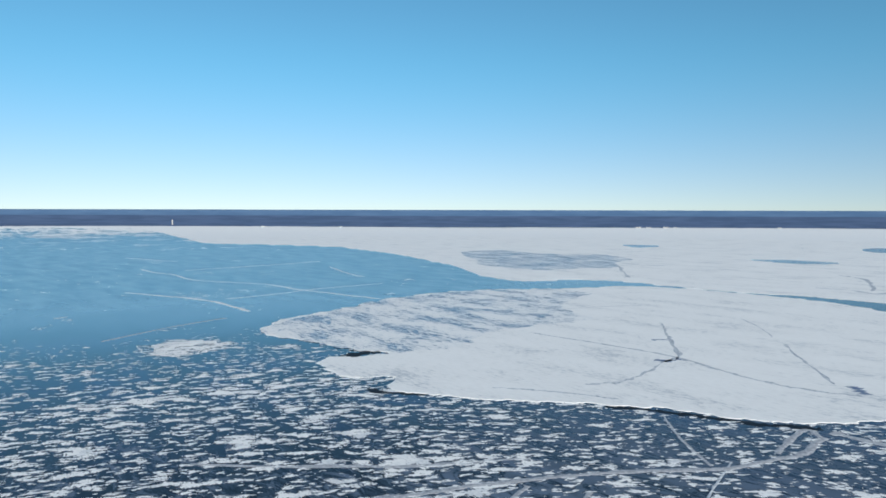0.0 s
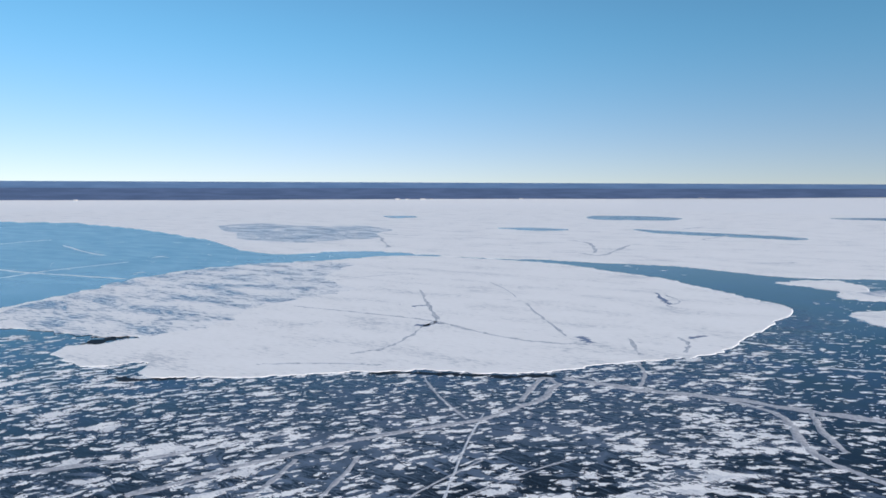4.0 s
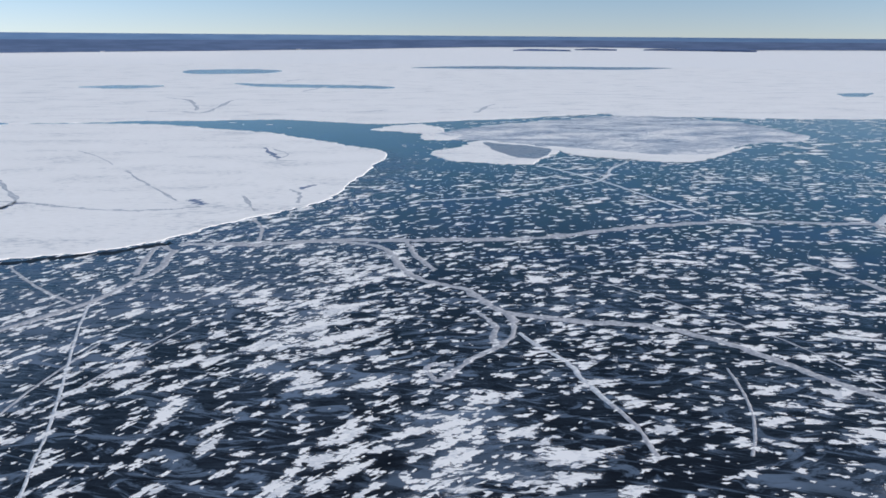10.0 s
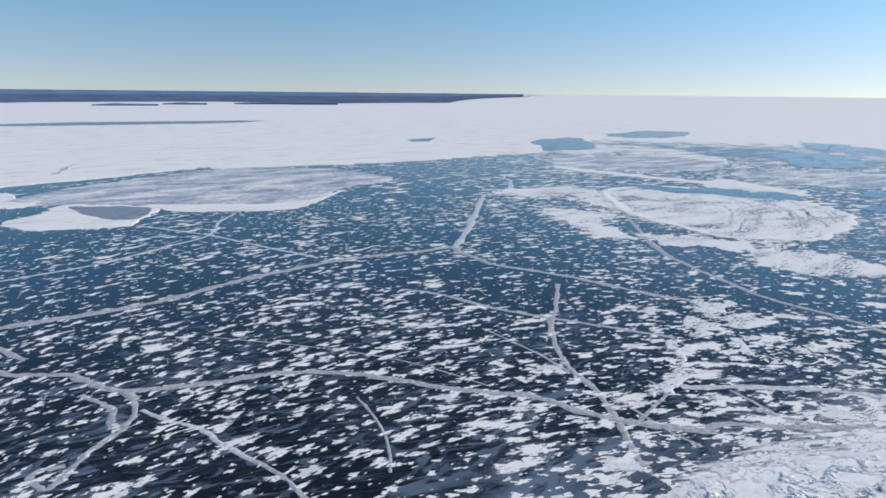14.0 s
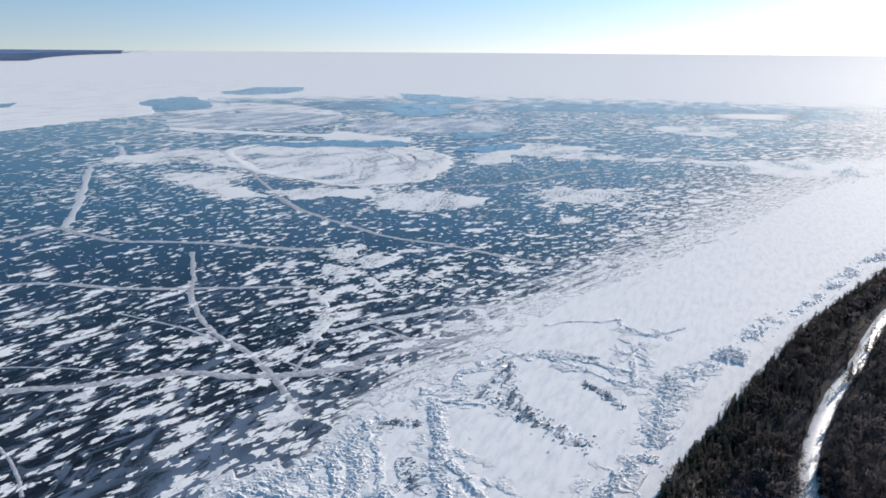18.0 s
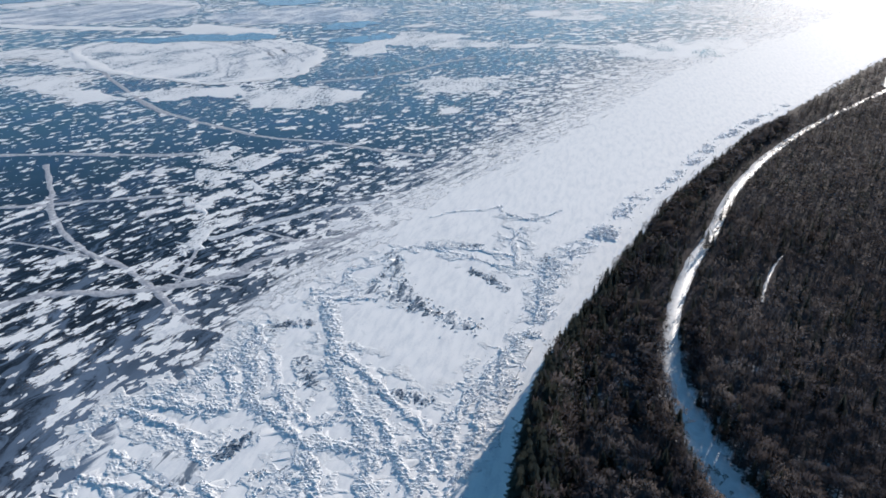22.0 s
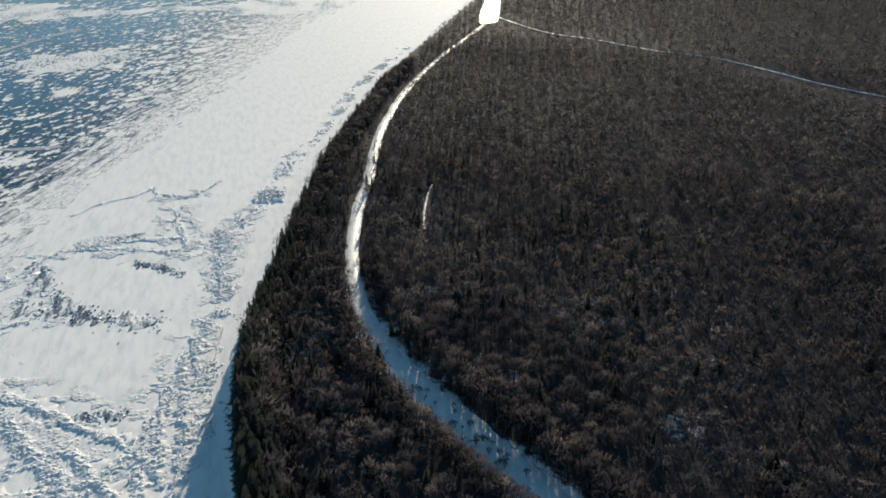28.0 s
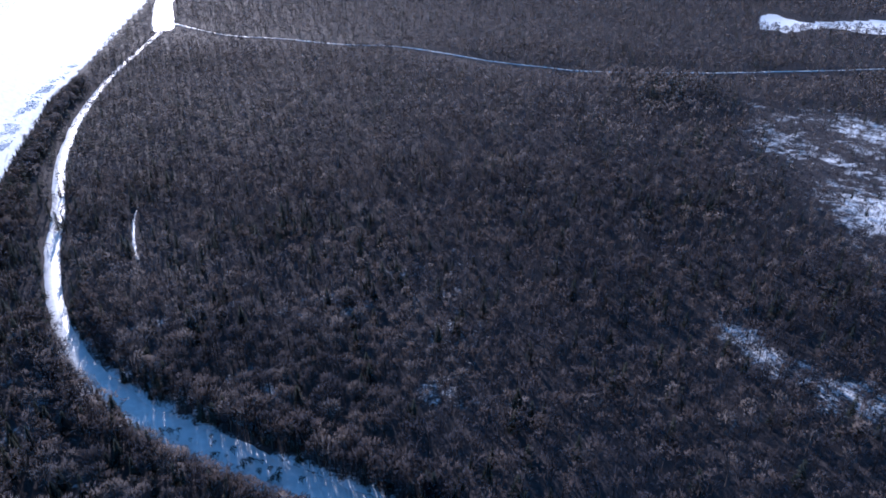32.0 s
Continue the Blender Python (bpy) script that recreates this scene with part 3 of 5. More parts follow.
CRACKS['n5'] = (0.8, [(103.9, 245.1), (71.9, 226.3), (51.3, 209.9), (34.5, 193.2)])
CRACKS['n7'] = (2.2, [(-63.1, 291.0), (-37.0, 291.6), (-17.0, 289.9), (17.4, 296.2), (34.0, 300.5)])
CRACKS['n8'] = (0.8, [(140.6, 234.5), (114.1, 228.3), (87.0, 217.9), (68.6, 210.5)])
CRACKS['n9'] = (0.7, [(286.2, 143.1), (279.0, 83.3), (268.2, 43.5), (248.5, 8.8)])
CRACKS['n10'] = (2.0, [(252.3, 350.7), (242.3, 330.9), (228.2, 313.9), (215.8, 301.6)])
CRACKS['n11'] = (3.0, [(376.8, 66.4), (369.1, 41.6), (344.1, 4.0), (330.1, -33.4), (314.8, -73.8)])
SEAMS['lead'] = (5.5, [(91.3, 382.2), (105.5, 378.1), (119, 372.1), (138.1, 363.4), (160.3, 352.4), (178.5, 346.2), (191.3, 342.6)])
SEAMS['lead2'] = (6, [(-47.7, 419.3), (-35.7, 410.2), (-21.5, 409.5), (-4.0, 406.6)])
SEAMS['pool1'] = (4, [(177.3, 579.9), (183.8, 580.6), (190.4, 581.2)])
SEAMS['pool2'] = (5, [(154.7, 500.3), (164.7, 498.8), (176.6, 503.7)])
SEAMS['pool3'] = (6, [(256.6, 427.1), (256.6, 419.3), (254.5, 406.9)])
SEAMS['pool4'] = (4, [(432.5, 576.5), (412.5, 536.5), (402.8, 517.0)])
SEAMS['pool5'] = (4, [(327.3, 395.2), (335.6, 396.0), (345.3, 398.5)])
FLOE_A = [(1431, -69), (1560, -143), (1599, -242), (1424, -351), (1204, -347), (1238, -284), (1390, -188), (1343, -93)]
FLOE_B = [(897, -219), (950, -265), (900, -322), (809, -320), (829, -267)]
FLOE_C = [(1050, -311), (1114, -409), (1100, -508), (1013, -571), (912, -495), (912, -386), (961, -318)]
FLOE_D = [(498, -544), (531, -619), (520, -692), (501, -764), (434, -666), (451, -558)]
FLOE_E = [(854, -743), (849, -806), (761, -811), (718, -745), (768, -710)]
FLOE_F = [(673, -325), (711, -372), (670, -379), (620, -331)]
FLOE_G = [(728, -412), (745, -470), (691, -508), (670, -454)]
FLOE_H = [(1496, -550), (1563, -722), (1374, -803), (1283, -669), (1348, -571)]
DRIFT_A = [(153.8, 129.3), (152, 119), (155.4, 112.6), (156.2, 101.5), (150.5, 92.3), (141.9, 92.8), (134.7, 97.3), (132.5, 103.5), (130.6, 113.4), (141.4, 117.1), (144.8, 123.3)]
DRIFT_B = [(94.6, 108.6), (103.6, 108), (110.4, 102.6), (120.2, 99.5), (132.4, 97.5), (141.6, 88.8), (149.8, 81), (148.5, 74.1), (141.4, 69), (132.2, 65.9), (116.6, 63), (98, 74.7), (90.6, 94.9)]
DRIFT_C = [(87.6, 125.8), (97.4, 126.7), (108, 129.9), (111.8, 134.1), (120.9, 125.3), (124.5, 117.6), (115.9, 120.3), (108.3, 123.3), (100.5, 119.2), (92.9, 116.9), (86.8, 118.2)]
DRIFT_D = [(148.9, 205.3), (166.7, 210.1), (187, 205), (181.4, 192.4), (169.2, 189.2), (160.6, 189.4), (169.6, 180.2), (170.1, 171.5), (152.9, 180.7), (144, 189.1)]
DRIFT_E = [(217.6, 237.6), (235, 251.8), (224.7, 229.1), (206.2, 214.3), (196.3, 214.9), (180.9, 212.4), (172.7, 217.3), (191.5, 220.7)]
SEAMS['lead3'] = (12, [(-72.6, 505.6), (-64, 525.9), (-52.9, 531.4), (-44.4, 533.6)])
FIELD_CRACKS = [[(676.1, 1171.3), (670.8, 1085.3), (589.2, 942)], [(532.7, 980.7), (566.3, 947), (586, 912.3), (725.2, 1048.7)], [(374, 1436.2), (412.1, 1378.3), (460.8, 1378.8)], [(345.8, 1360.7), (302.8, 1127.5)], [(679, 1507.8), (752.2, 1483.7), (811.9, 1400.1)], [(930.2, 1103.9), (1023.6, 1157), (1141.8, 1210.6)], [(753, 746.9), (790.1, 741.3)], [(1107.5, 1381), (1211.6, 1426.9)], [(850.4, 614.1), (932.6, 653.3), (986.5, 670)]]
LEADS = [[(1698, -38), (1820, -84), (1838, -154), (1664, -173), (1473, -143), (1442, -78), (1529, -42)], [(2030, -250), (2275, -379), (2234, -493), (2037, -473), (1912, -346), (1919, -256)], [(1431, -483), (1457, -599), (1284, -607), (1155, -491), (1212, -443)], [(1784, -683), (1700, -763), (1547, -785), (1440, -689), (1564, -629)], [(862, -392), (882, -446), (849, -473), (815, -406)], [(745, -353), (764, -427), (713, -393), (712, -344)], [(892, -120), (871, -190), (863, -254), (822, -318), (783, -297), (809, -231), (837, -155)]]



# ---- ground: one sheet of frozen bay and land ----
SHORE = [(77, -68), (88, -80.5), (101, -94.5), (114, -110), (132.8, -139), (158.6, -191), (189.5, -257), (235, -384), (262, -490), (283, -572), (303, -644), (328, -743), (372, -910), (450, -1200), (640, -1800), (1050, -3100)]
LAND = SHORE + [(2200, -6500), (11000, -33000), (-33000, -33000), (-33000, 9000), (-4000, 1200), (-1500, 300), (-500, 60), (-150, 0), (-30, -20), (30, -35), (58, -50)]
PACK_EDGE = [(96, 40), (118, 22), (134, 8), (147, -1), (161, -9.5), (166, -28), (172, -46), (186, -57.7), (201, -100.6), (232.5, -146), (258, -212), (293.5, -304), (384, -523), (430, -707), (600, -1300), (1000, -2300)]
PACK = PACK_EDGE + [(3000, -6500)] + SHORE[::-1] + [(30, -35), (40, 20)]
FIELD = FIELD_NEAR[2:] + [(2100, -320), (2880, -330), (2790, 800), (2350, 1700), (1600, 2420), (700, 2810), (-300, 2880), (-900, 2750)]
FIELD_FAR = FIELD_NEAR + [(2400, -420), (5000, -900), (30000, -9000), (30000, 30000), (-14000, 30000), (-4300, 8000)]
HAZY = [(-160, 275), (50, 232), (105, 255), (170, 225), (262, 262), (330, 330), (470, 400), (500, 470), (300, 350), (-30, 405), (-220, 500), (-400, 420)]
ROAD = [(252, -600), (238.5, -522), (222.4, -436), (204, -365), (190.3, -323), (171.7, -277), (151, -236), (135.7, -203), (124, -181), (111, -160.5), (99, -145.5), (88, -134.8), (73.4, -123.2), (60.6, -116.2), (49.6, -111), (37.6, -105), (26.5, -100.4), (14, -96), (-10, -90), (-60, -86), (-150, -75)]
ROAD_WIDTH = [4.5, 4, 4, 4.2, 4.4, 4.6, 4.6, 4.6, 4.7, 4.6, 4.8, 5.8, 7.6, 8.8, 9.6, 8.8, 7.8, 6, 5.5, 5.5, 5.5]
TRACK = [(253, -634), (192, -584), (142, -570), (93, -550), (48, -544), (4, -516), (-24, -495), (-58, -479), (-87, -467), (-162, -465), (-225, -472), (-294, -483), (-420, -520)]
GLADE = [(255, -599), (260, -604), (292, -684), (326, -780), (340, -860), (318, -862), (307, -775), (266, -664), (247, -612)]
MEADOW = [(-172, -378), (-192, -373), (-222, -345), (-300, -330), (-330, -220), (-230, -170), (-150, -200), (-143, -238), (-155, -284), (-165, -330)]
SWALE = [(-66, -198), (-81, -172), (-88, -149), (-97, -139), (-125, -125), (-115, -118), (-91, -128), (-83, -143), (-74, -160), (-62, -190)]
CLEARING = [(-262, -634), (-307, -727), (-315, -673), (-337, -669), (-420, -690), (-470, -640), (-361, -607), (-324, -641), (-282, -616)]
TRAIL = [(121, -236), (117, -224), (109, -206), (104, -197)]


DRIFT_HALO = [(p, 0.30, 14) for p in (PATCH1, PATCH2, PATCH3, PATCH4, PATCH5, PATCH6, PATCH7, PATCH8, PATCH9)] + [(DRIFT_C, 0.35, 14), (DRIFT_D, 0.3, 14), (DRIFT_E, 0.3, 14), (OVAL_TAIL, 0.35, 40), (OVAL2, 0.3, 34), (OVAL3, 0.3, 34), (BIG_OVAL, 0.22, 40), (SHELF, 0.3, 50)]


def land_snow(x, y):
    s = 0.30 + 0.5 * (fbm(x / 26, y / 26, 5) - 0.5)
    for px, py, size in ((5, -134, 11), (-28, -113, 10), (-2, -112, 7), (112, -208, 9), (-66, -240, 14)):
        s = s + 0.13 * smooth(size, size * 0.3, np.hypot(x - px, y - py))
    s = s + 0.24 * smooth(-62, 24, signed(MEADOW, x, y)) * (0.2 + 1.0 * fbm(x / 9, y / 9, 77))
    s = s + 0.24 * smooth(-8, 6, signed(SWALE, x, y)) * (0.3 + 1.2 * fbm(x / 9, y / 9, 78))
    s = s + 0.7 * smooth(-1.5, 1.5, signed(CLEARING, x, y)) + 0.8 * smooth(-1, 1, signed(GLADE, x, y))
    s = s + 0.2 * smooth(9, 3, away(ROAD, x, y)) * (np.hypot(x, y) < 200)
    s = s + 0.7 * smooth(4, 1, signed(LAND, x, y)) * (np.hypot(x, y) < 1500)
    return np.clip(s - 0.10 * smooth(40, -40, x) * smooth(260, 200, np.hypot(x, y)) - 0.3 * smooth(170, 300, np.hypot(x, y)) * (1 - smooth(-60, 10, signed(MEADOW, x, y))) * ~(inside(CLEARING, x, y) | inside(GLADE, x, y)), 0, 1)


def fields(x, y):
    """How much snow and frost lies on the ice; far frost partly imitates haze."""
    r = np.hypot(x, y)
    a = np.degrees(np.arctan2(x, y))
    low = fbm(x / 60, y / 60, 21) - 0.5 + 0.8 * (fbm(x / 17, y / 17, 23) - 0.5)
    snow = 0.33 - 0.13 * smooth(260, 160, r) * smooth(10, 40, a) + 0.30 * low + 0.10 * smooth(20, -10, a) * smooth(500, 300, r)
    snow = snow - 0.36 * smooth(380, 720, r) * smooth(62, 40, a)
    snow = snow - 0.13 * smooth(300, 480, r) * smooth(40, 52, a)
    snow = snow + (0.3 * smooth(560, 1050, r) + 0.5 * smooth(1500, 2100, r)) * smooth(82, 96, a)
    snow = snow + 0.12 * smooth(62, 88, a) * smooth(280, 200, r)
    drift = np.maximum(smooth(-14, 12, signed(PATCH10, x, y)), smooth(-12, 16, signed(PATCH11, x, y)))
    snow = snow + 0.6 * drift
    pack = signed(PACK, x, y)
    snow = snow + (0.9 - snow) * smooth(-np.interp(a, (84, 108), (0.05, 0.30)) * r, 0.05 * r, pack)
    for poly, gain, near in DRIFT_HALO:
        snow = snow + gain * smooth(-near, near * 0.4, signed(poly, x, y))
    frost = 0.03 + 0.06 * smooth(55, 25, a) * smooth(120, 220, r) * smooth(420, 300, r) + 0.20 * np.clip(fbm(x / 45, y / 45, 60) - 0.45, 0, 1) * 2
    frost = np.maximum(frost, (0.12 + 0.32 * smooth(-12, 14, a)) * smooth(-45, 25, signed(HAZY, x, y)))
    frost = np.maximum(frost, 0.62 * drift)
    frost = frost * (1 - 0.7 * smooth(380, 700, r) * smooth(24, 4, a))
    frost = frost + 0.8 * smooth(-0.24 * r, 0.02 * r, pack) * smooth(70, 92, a)
    # Frost film thickened with distance on the right bay, in place of haze.
    frost = frost + 0.36 * smooth(330, 560, r) * smooth(86, 104, a)
    return np.clip(snow, 0, 1.05), np.clip(frost, 0, 0.9), pack, r, a


def lay_ground():
    bearings = np.radians(np.concatenate([np.arange(-42, 218, 0.4), np.arange(218, 318, 2.5)]))
    d = [0.0, 14.0, 30.0, 45.0]
    while d[-1] < 2.5e5:
        d.append(d[-1] * (1.016 if d[-1] < 1000 else 1.03 if d[-1] < 30000 else 1.15))
    d = np.array(d[1:])
    x = np.outer(d, np.sin(bearings))
    y = np.outer(d, np.cos(bearings))
    snow, frost, pack, r, a = fields(x, y)
    shore = signed(LAND, x, y)
    land = shore > 0
    far_field = inside(FIELD_FAR, x, y)
    reach = np.interp(a, (84, 98, 110), (0.02, 0.05, 0.28)) * r
    solid = smooth(-0.7 * reach, 0.06 * r, pack)
    edge = smooth(-1.15 * reach - 20, -0.3 * reach, pack)
    cover = np.where(r > 1150, snow * 0.8, 0.10 + 0.06 * (snow - 0.4))
    cover = np.maximum(cover, 0.1 + 0.1 * smooth(-30, 30, signed(HAZY, x, y)))
    for poly, gain in ((DRIFT_A, 0.27), (DRIFT_B, 0.36), (DRIFT_C, 0.28), (DRIFT_D, 0.34), (DRIFT_E, 0.32)):
        cover = np.maximum(cover, 0.1 + gain * smooth(-7, 5, signed(poly, x, y)))
    cover = np.maximum(cover, 0.08 + 0.95 * solid)
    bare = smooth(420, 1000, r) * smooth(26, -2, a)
    # Snow streaks and shore snow; the gradual whitening stands in for hazy reflection.
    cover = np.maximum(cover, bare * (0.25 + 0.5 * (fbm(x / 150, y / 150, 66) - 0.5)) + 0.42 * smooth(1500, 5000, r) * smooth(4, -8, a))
    cover = np.where(far_field & (r > 1000), 1.05, cover)
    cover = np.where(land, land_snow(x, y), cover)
    z = 0.9 * smooth(-6, 3, shore) + 0.5 * smooth(3, 60, shore) * fbm(x / 12, y / 12, 3)
    rough = (fbm(x / 3.2, y / 3.2, 8, 3) - 0.45) * smooth(-2, 10, pack) * (shore < -4) * smooth(700, 200, r)
    z = z + np.where(rough > 0, rough * 0.26, rough * 0.12)
    bx, by, bz = bend(x, y, z)
    verts = np.stack([bx, by, bz], -1).reshape(-1, 3)
    rings, spokes = x.shape
    i, j = np.meshgrid(np.arange(rings - 1), np.arange(spokes), indexing="ij")
    k = (j + 1) % spokes
    quads = np.stack([i * spokes + j, (i + 1) * spokes + j, (i + 1) * spokes + k, i * spokes + k], -1).reshape(-1, 4)[:, ::-1]
    on_land = land.ravel()[quads].sum(1) >= 2
    for name, pick, material in (("ground", ~on_land, M_ICE), ("land", on_land, M_FLOOR)):
        q = quads[pick]
        used, back = np.unique(q, return_inverse=True)
        me = mesh_from(name, verts[used], back.reshape(-1, 4), material, False)
        for key, values in (("snow", cover), ("frost", frost), ("edge", edge), ("near", smooth(480, 220, r)), ("sky_tint", smooth(420, 1100, r) * smooth(26, -2, a))):
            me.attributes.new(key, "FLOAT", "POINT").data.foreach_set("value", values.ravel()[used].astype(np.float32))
        up = np.empty(len(used) * 3, np.float32)
        me.vertices.foreach_get("normal", up)
        up = up.reshape(-1, 3)
        up[((r > 1200) & (a > 35)).ravel()[used]] = (0, 0, 1)
        soften(me, up)
        ob = new(name, me)
        if name == "ground":
            tagged(ob, "dark frozen bay ice with frost and wind-blown snow", "ice", kind="structure")
        else:
            tagged(ob, "low wooded shore with patchy snow and brown litter", "land", kind="structure")
    # the hub under the mast closes the sheet
    hub = [(0, 0, 0)] + [tuple(v) for v in verts[:spokes]]
    me = mesh_from("shore_ice", hub, [(0, 1 + (s + 1) % spokes, 1 + s) for s in range(spokes)], M_SNOW, False)
    tagged(new("shore_ice", me), "snow-covered shore ice", "ice", kind="structure")


lay_ground()


# ---- floes, ponds, cracks ----
def slab_mesh(name, points, low, high, material, amp=0.012, seed=0, slope=1.0):
    rim = ragged(points, True, amp, seed)
    tris = tessellate([[Vector((x, y, 0)) for x, y in rim]])
    n = len(rim)
    cx, cy = sum(p[0] for p in rim) / n, sum(p[1] for p in rim) / n
    top = []
    foot = []
    for k in range(n):
        (ax, ay), (bx, by) = rim[k - 1], rim[(k + 1) % n]
        tx, ty = bx - ax, by - ay
        l = math.hypot(tx, ty) or 1
        nx, ny = ty / l, -tx / l
        foot.append((nx, ny))
    area = sum(rim[k - 1][0] * rim[k][1] - rim[k][0] * rim[k - 1][1] for k in range(n))
    sgn = 1 if area > 0 else -1
    verts = [(x, y, high) for x, y in rim] + [(x + sgn * fx * slope, y + sgn * fy * slope, low) for (x, y), (fx, fy) in zip(rim, foot)]
    faces = []
    for a, b, c in tris:
        (x0, y0), (x1, y1), (x2, y2) = rim[a], rim[b], rim[c]
        faces.append((a, b, c) if (x1 - x0) * (y2 - y0) - (x2 - x0) * (y1 - y0) > 0 else (a, c, b))
    for k in range(n):
        m = (k + 1) % n
        quad = (k, k + n, m + n, m) if area > 0 else (m, m + n, k + n, k)
        faces += [(quad[0], quad[1], quad[2]), (quad[0], quad[2], quad[3])]
    return mesh_from(name, verts, faces, material)


def floe(points, label, material=None, high=0.3, amp=0.012, seed=0, name="ice_floe", category="ice floe", group=""):
    me = slab_mesh(name, points, -0.05, high + 0.0011 * (seed % 40), material or M_SNOW, amp, seed)
    return tagged(new(name, me), label, category, group)


def strip_mesh(name, points, width, high, material, seed=0, low=0.0, widths=None, wobble=0.25, crown=0.0, steps=7, jitter=0.25, wave=2.0):
    line = spline(points, False, steps)
    n = len(line)
    verts, faces = [], []
    for k, (x, y) in enumerate(line):
        (ax, ay), (bx, by) = line[max(k - 1, 0)], line[min(k + 1, n - 1)]
        l = math.hypot(bx - ax, by - ay) or 1
        nx, ny = (by - ay) / l, -(bx - ax) / l
        w = width
        if widths:
            u = k / (n - 1) * (len(widths) - 1)
            i = min(int(u), len(widths) - 2)
            w = widths[i] * (1 - u + i) + widths[i + 1] * (u - i)
        s = (fbm(x / (w * wave), y / (w * wave), seed) - 0.5) * w * wobble * 2
        a = w * (0.5 + (vnoise(k * 0.9, 3, seed) - 0.5) * jitter)
        b = w * (0.5 + (vnoise(k * 0.9, 8, seed + 5) - 0.5) * jitter)
        x, y = x + nx * s, y + ny * s
        verts += [(x + nx * (a + 0.15), y + ny * (a + 0.15), low), (x + nx * a * 0.9, y + ny * a * 0.9, high), (x, y, high + crown), (x - nx * b * 0.9, y - ny * b * 0.9, high), (x - nx * (b + 0.15), y - ny * (b + 0.15), low)]
    for k in range(n - 1):
        for j in range(4):
            a = k * 5 + j
            faces.append((a, a + 1, a + 6, a + 5))
    return mesh_from(name, verts, faces, material, False)


M_POOL = seam_material("blue_pool_ice", (0.10, 0.15, 0.26), (0.22, 0.29, 0.42))
main_floe = floe(MAIN_FLOE, "large flat white snow-covered ice floe on dark ice", seed=3, amp=0.010)
for key, (w, line) in SEAMS.items():
    dark, pool = key.startswith("lead"), key.startswith("pool")
    name = "lead" if dark else "melt_pool" if pool else "seam"
    part(name, strip_mesh(name, line, w, 0.03 if dark else 0.319, M_LEAD if dark else M_POOL if pool else M_SEAM_DARK, len(key) + ord(key[-1]), 0.0 if dark else 0.3, wobble=0.3 if dark else 0.8, jitter=0.9 if dark else 1.3), main_floe, "dark open crack" if dark else "deep blue frozen pool" if pool else "grey broken seam in the snow")
THIN_LOBE = [(-166, 634), (-130, 733), (-52, 863), (58, 943), (150, 960), (190, 900), (130, 780), (150, 690), (60, 640), (20, 560), (-38, 530), (-74, 543), (-120, 580), (-150, 600)]
part("thin_lobe", slab_mesh("thin_lobe", THIN_LOBE, 0.3, 0.33, M_THIN, 0.02, 8, 0.1), main_floe, "thin streaky snow with blue ice showing through")

snowfield = floe(FIELD, "wide white snow-covered ice sheet reaching towards the far shore", seed=11, amp=0.006, name="snowfield", category="snowfield")
for pts, frosty, s in ((LAKE1, True, 1), (POND2, False, 2), (POND3, False, 3), (POND4, False, 4), (POND5, False, 5), (POND6, False, 6), (POND7, False, 7)):
    part("frozen_pond", slab_mesh("frozen_pond", pts, 0.29, 0.315, M_POND_FROST if frosty else M_POND, 0.009, s, 0.1), snowfield, "frosted blue ice pond" if frosty else "bare blue ice pond")

for k, line in enumerate(FIELD_CRACKS):
    part("crack", strip_mesh("crack", line, 5.5, 0.33, M_SEAM_DARK, 500 + k, 0.3, wobble=0.8, jitter=1.4), snowfield, "faint grey crack in the snow")
for k, pts in enumerate(LEADS):
    me = slab_mesh("frozen_lead", pts, 0.1, 0.37, M_POND, 0.02, 520 + k, 0.3)
    tagged(new("frozen_lead", me), "narrow pool of bare blue ice between far snow", "ice", "blue leads in the far snow")

tri = floe(TRI_FLOE, "small white triangular ice floe with a grey frozen pond", seed=21, amp=0.01)
part("frozen_pond", slab_mesh("frozen_pond", TRI_POND, 0.29, 0.35, M_POND_PALE, 0.008, 22, 0.1), tri, "grey-blue frozen pond")
isl = floe(FROST_ISL, "broad frosted ice floe dusted with streaky snow", M_FROST, 0.2, 0.014, 25)
part("snow_rim", slab_mesh("snow_rim", ISL_RIM, 0.19, 0.26, M_DRIFT, 0.01, 26, 0.2), isl, "white snow rim")
for pts, s in ((SMALL_FLOE1, 31), (SMALL_FLOE2, 32)):
    floe(pts, "small white ice floe in a blue lead", seed=s, group="small floes in the lead")
oval = floe(BIG_OVAL, "oval white ice floe with fine dark curved cracks", M_PATCHY, 0.2, 0.012, 41)
rim_line = BIG_OVAL + BIG_OVAL[:1]
part("snow_rim", strip_mesh("snow_rim", rim_line, 11, 0.28, M_DRIFT, 42, 0.18, wobble=0.5, jitter=1.0), oval, "uneven white snow rim")
pick = random.Random(9)
for k in range(14):
    u, begin, span = pick.uniform(0.15, 0.85), pick.uniform(0.05, 0.55), pick.uniform(0.2, 0.42)
    bow, lean = pick.uniform(20, 60), pick.uniform(-25, 25)
    arc = [(560 + 300 * v * (0.75 + 0.25 * u) + 40 * math.sin(v * 3), -118 - 175 * u - bow * math.sin(v * math.pi) + lean * v) for v in [begin + span * i / 5 for i in range(6)]]
    part("curved_crack", strip_mesh("curved_crack", arc, pick.uniform(1.6, 3.0), 0.255, M_SEAM_DARK, 50 + k, 0.19, wobble=1.5, jitter=1.6), oval, "thin grey curved crack")
tail = floe(OVAL_TAIL, "long white tongue of drifted snow on blue ice", M_PATCHY, 0.12, 0.03, 43, "snow_drift", "snow drift")
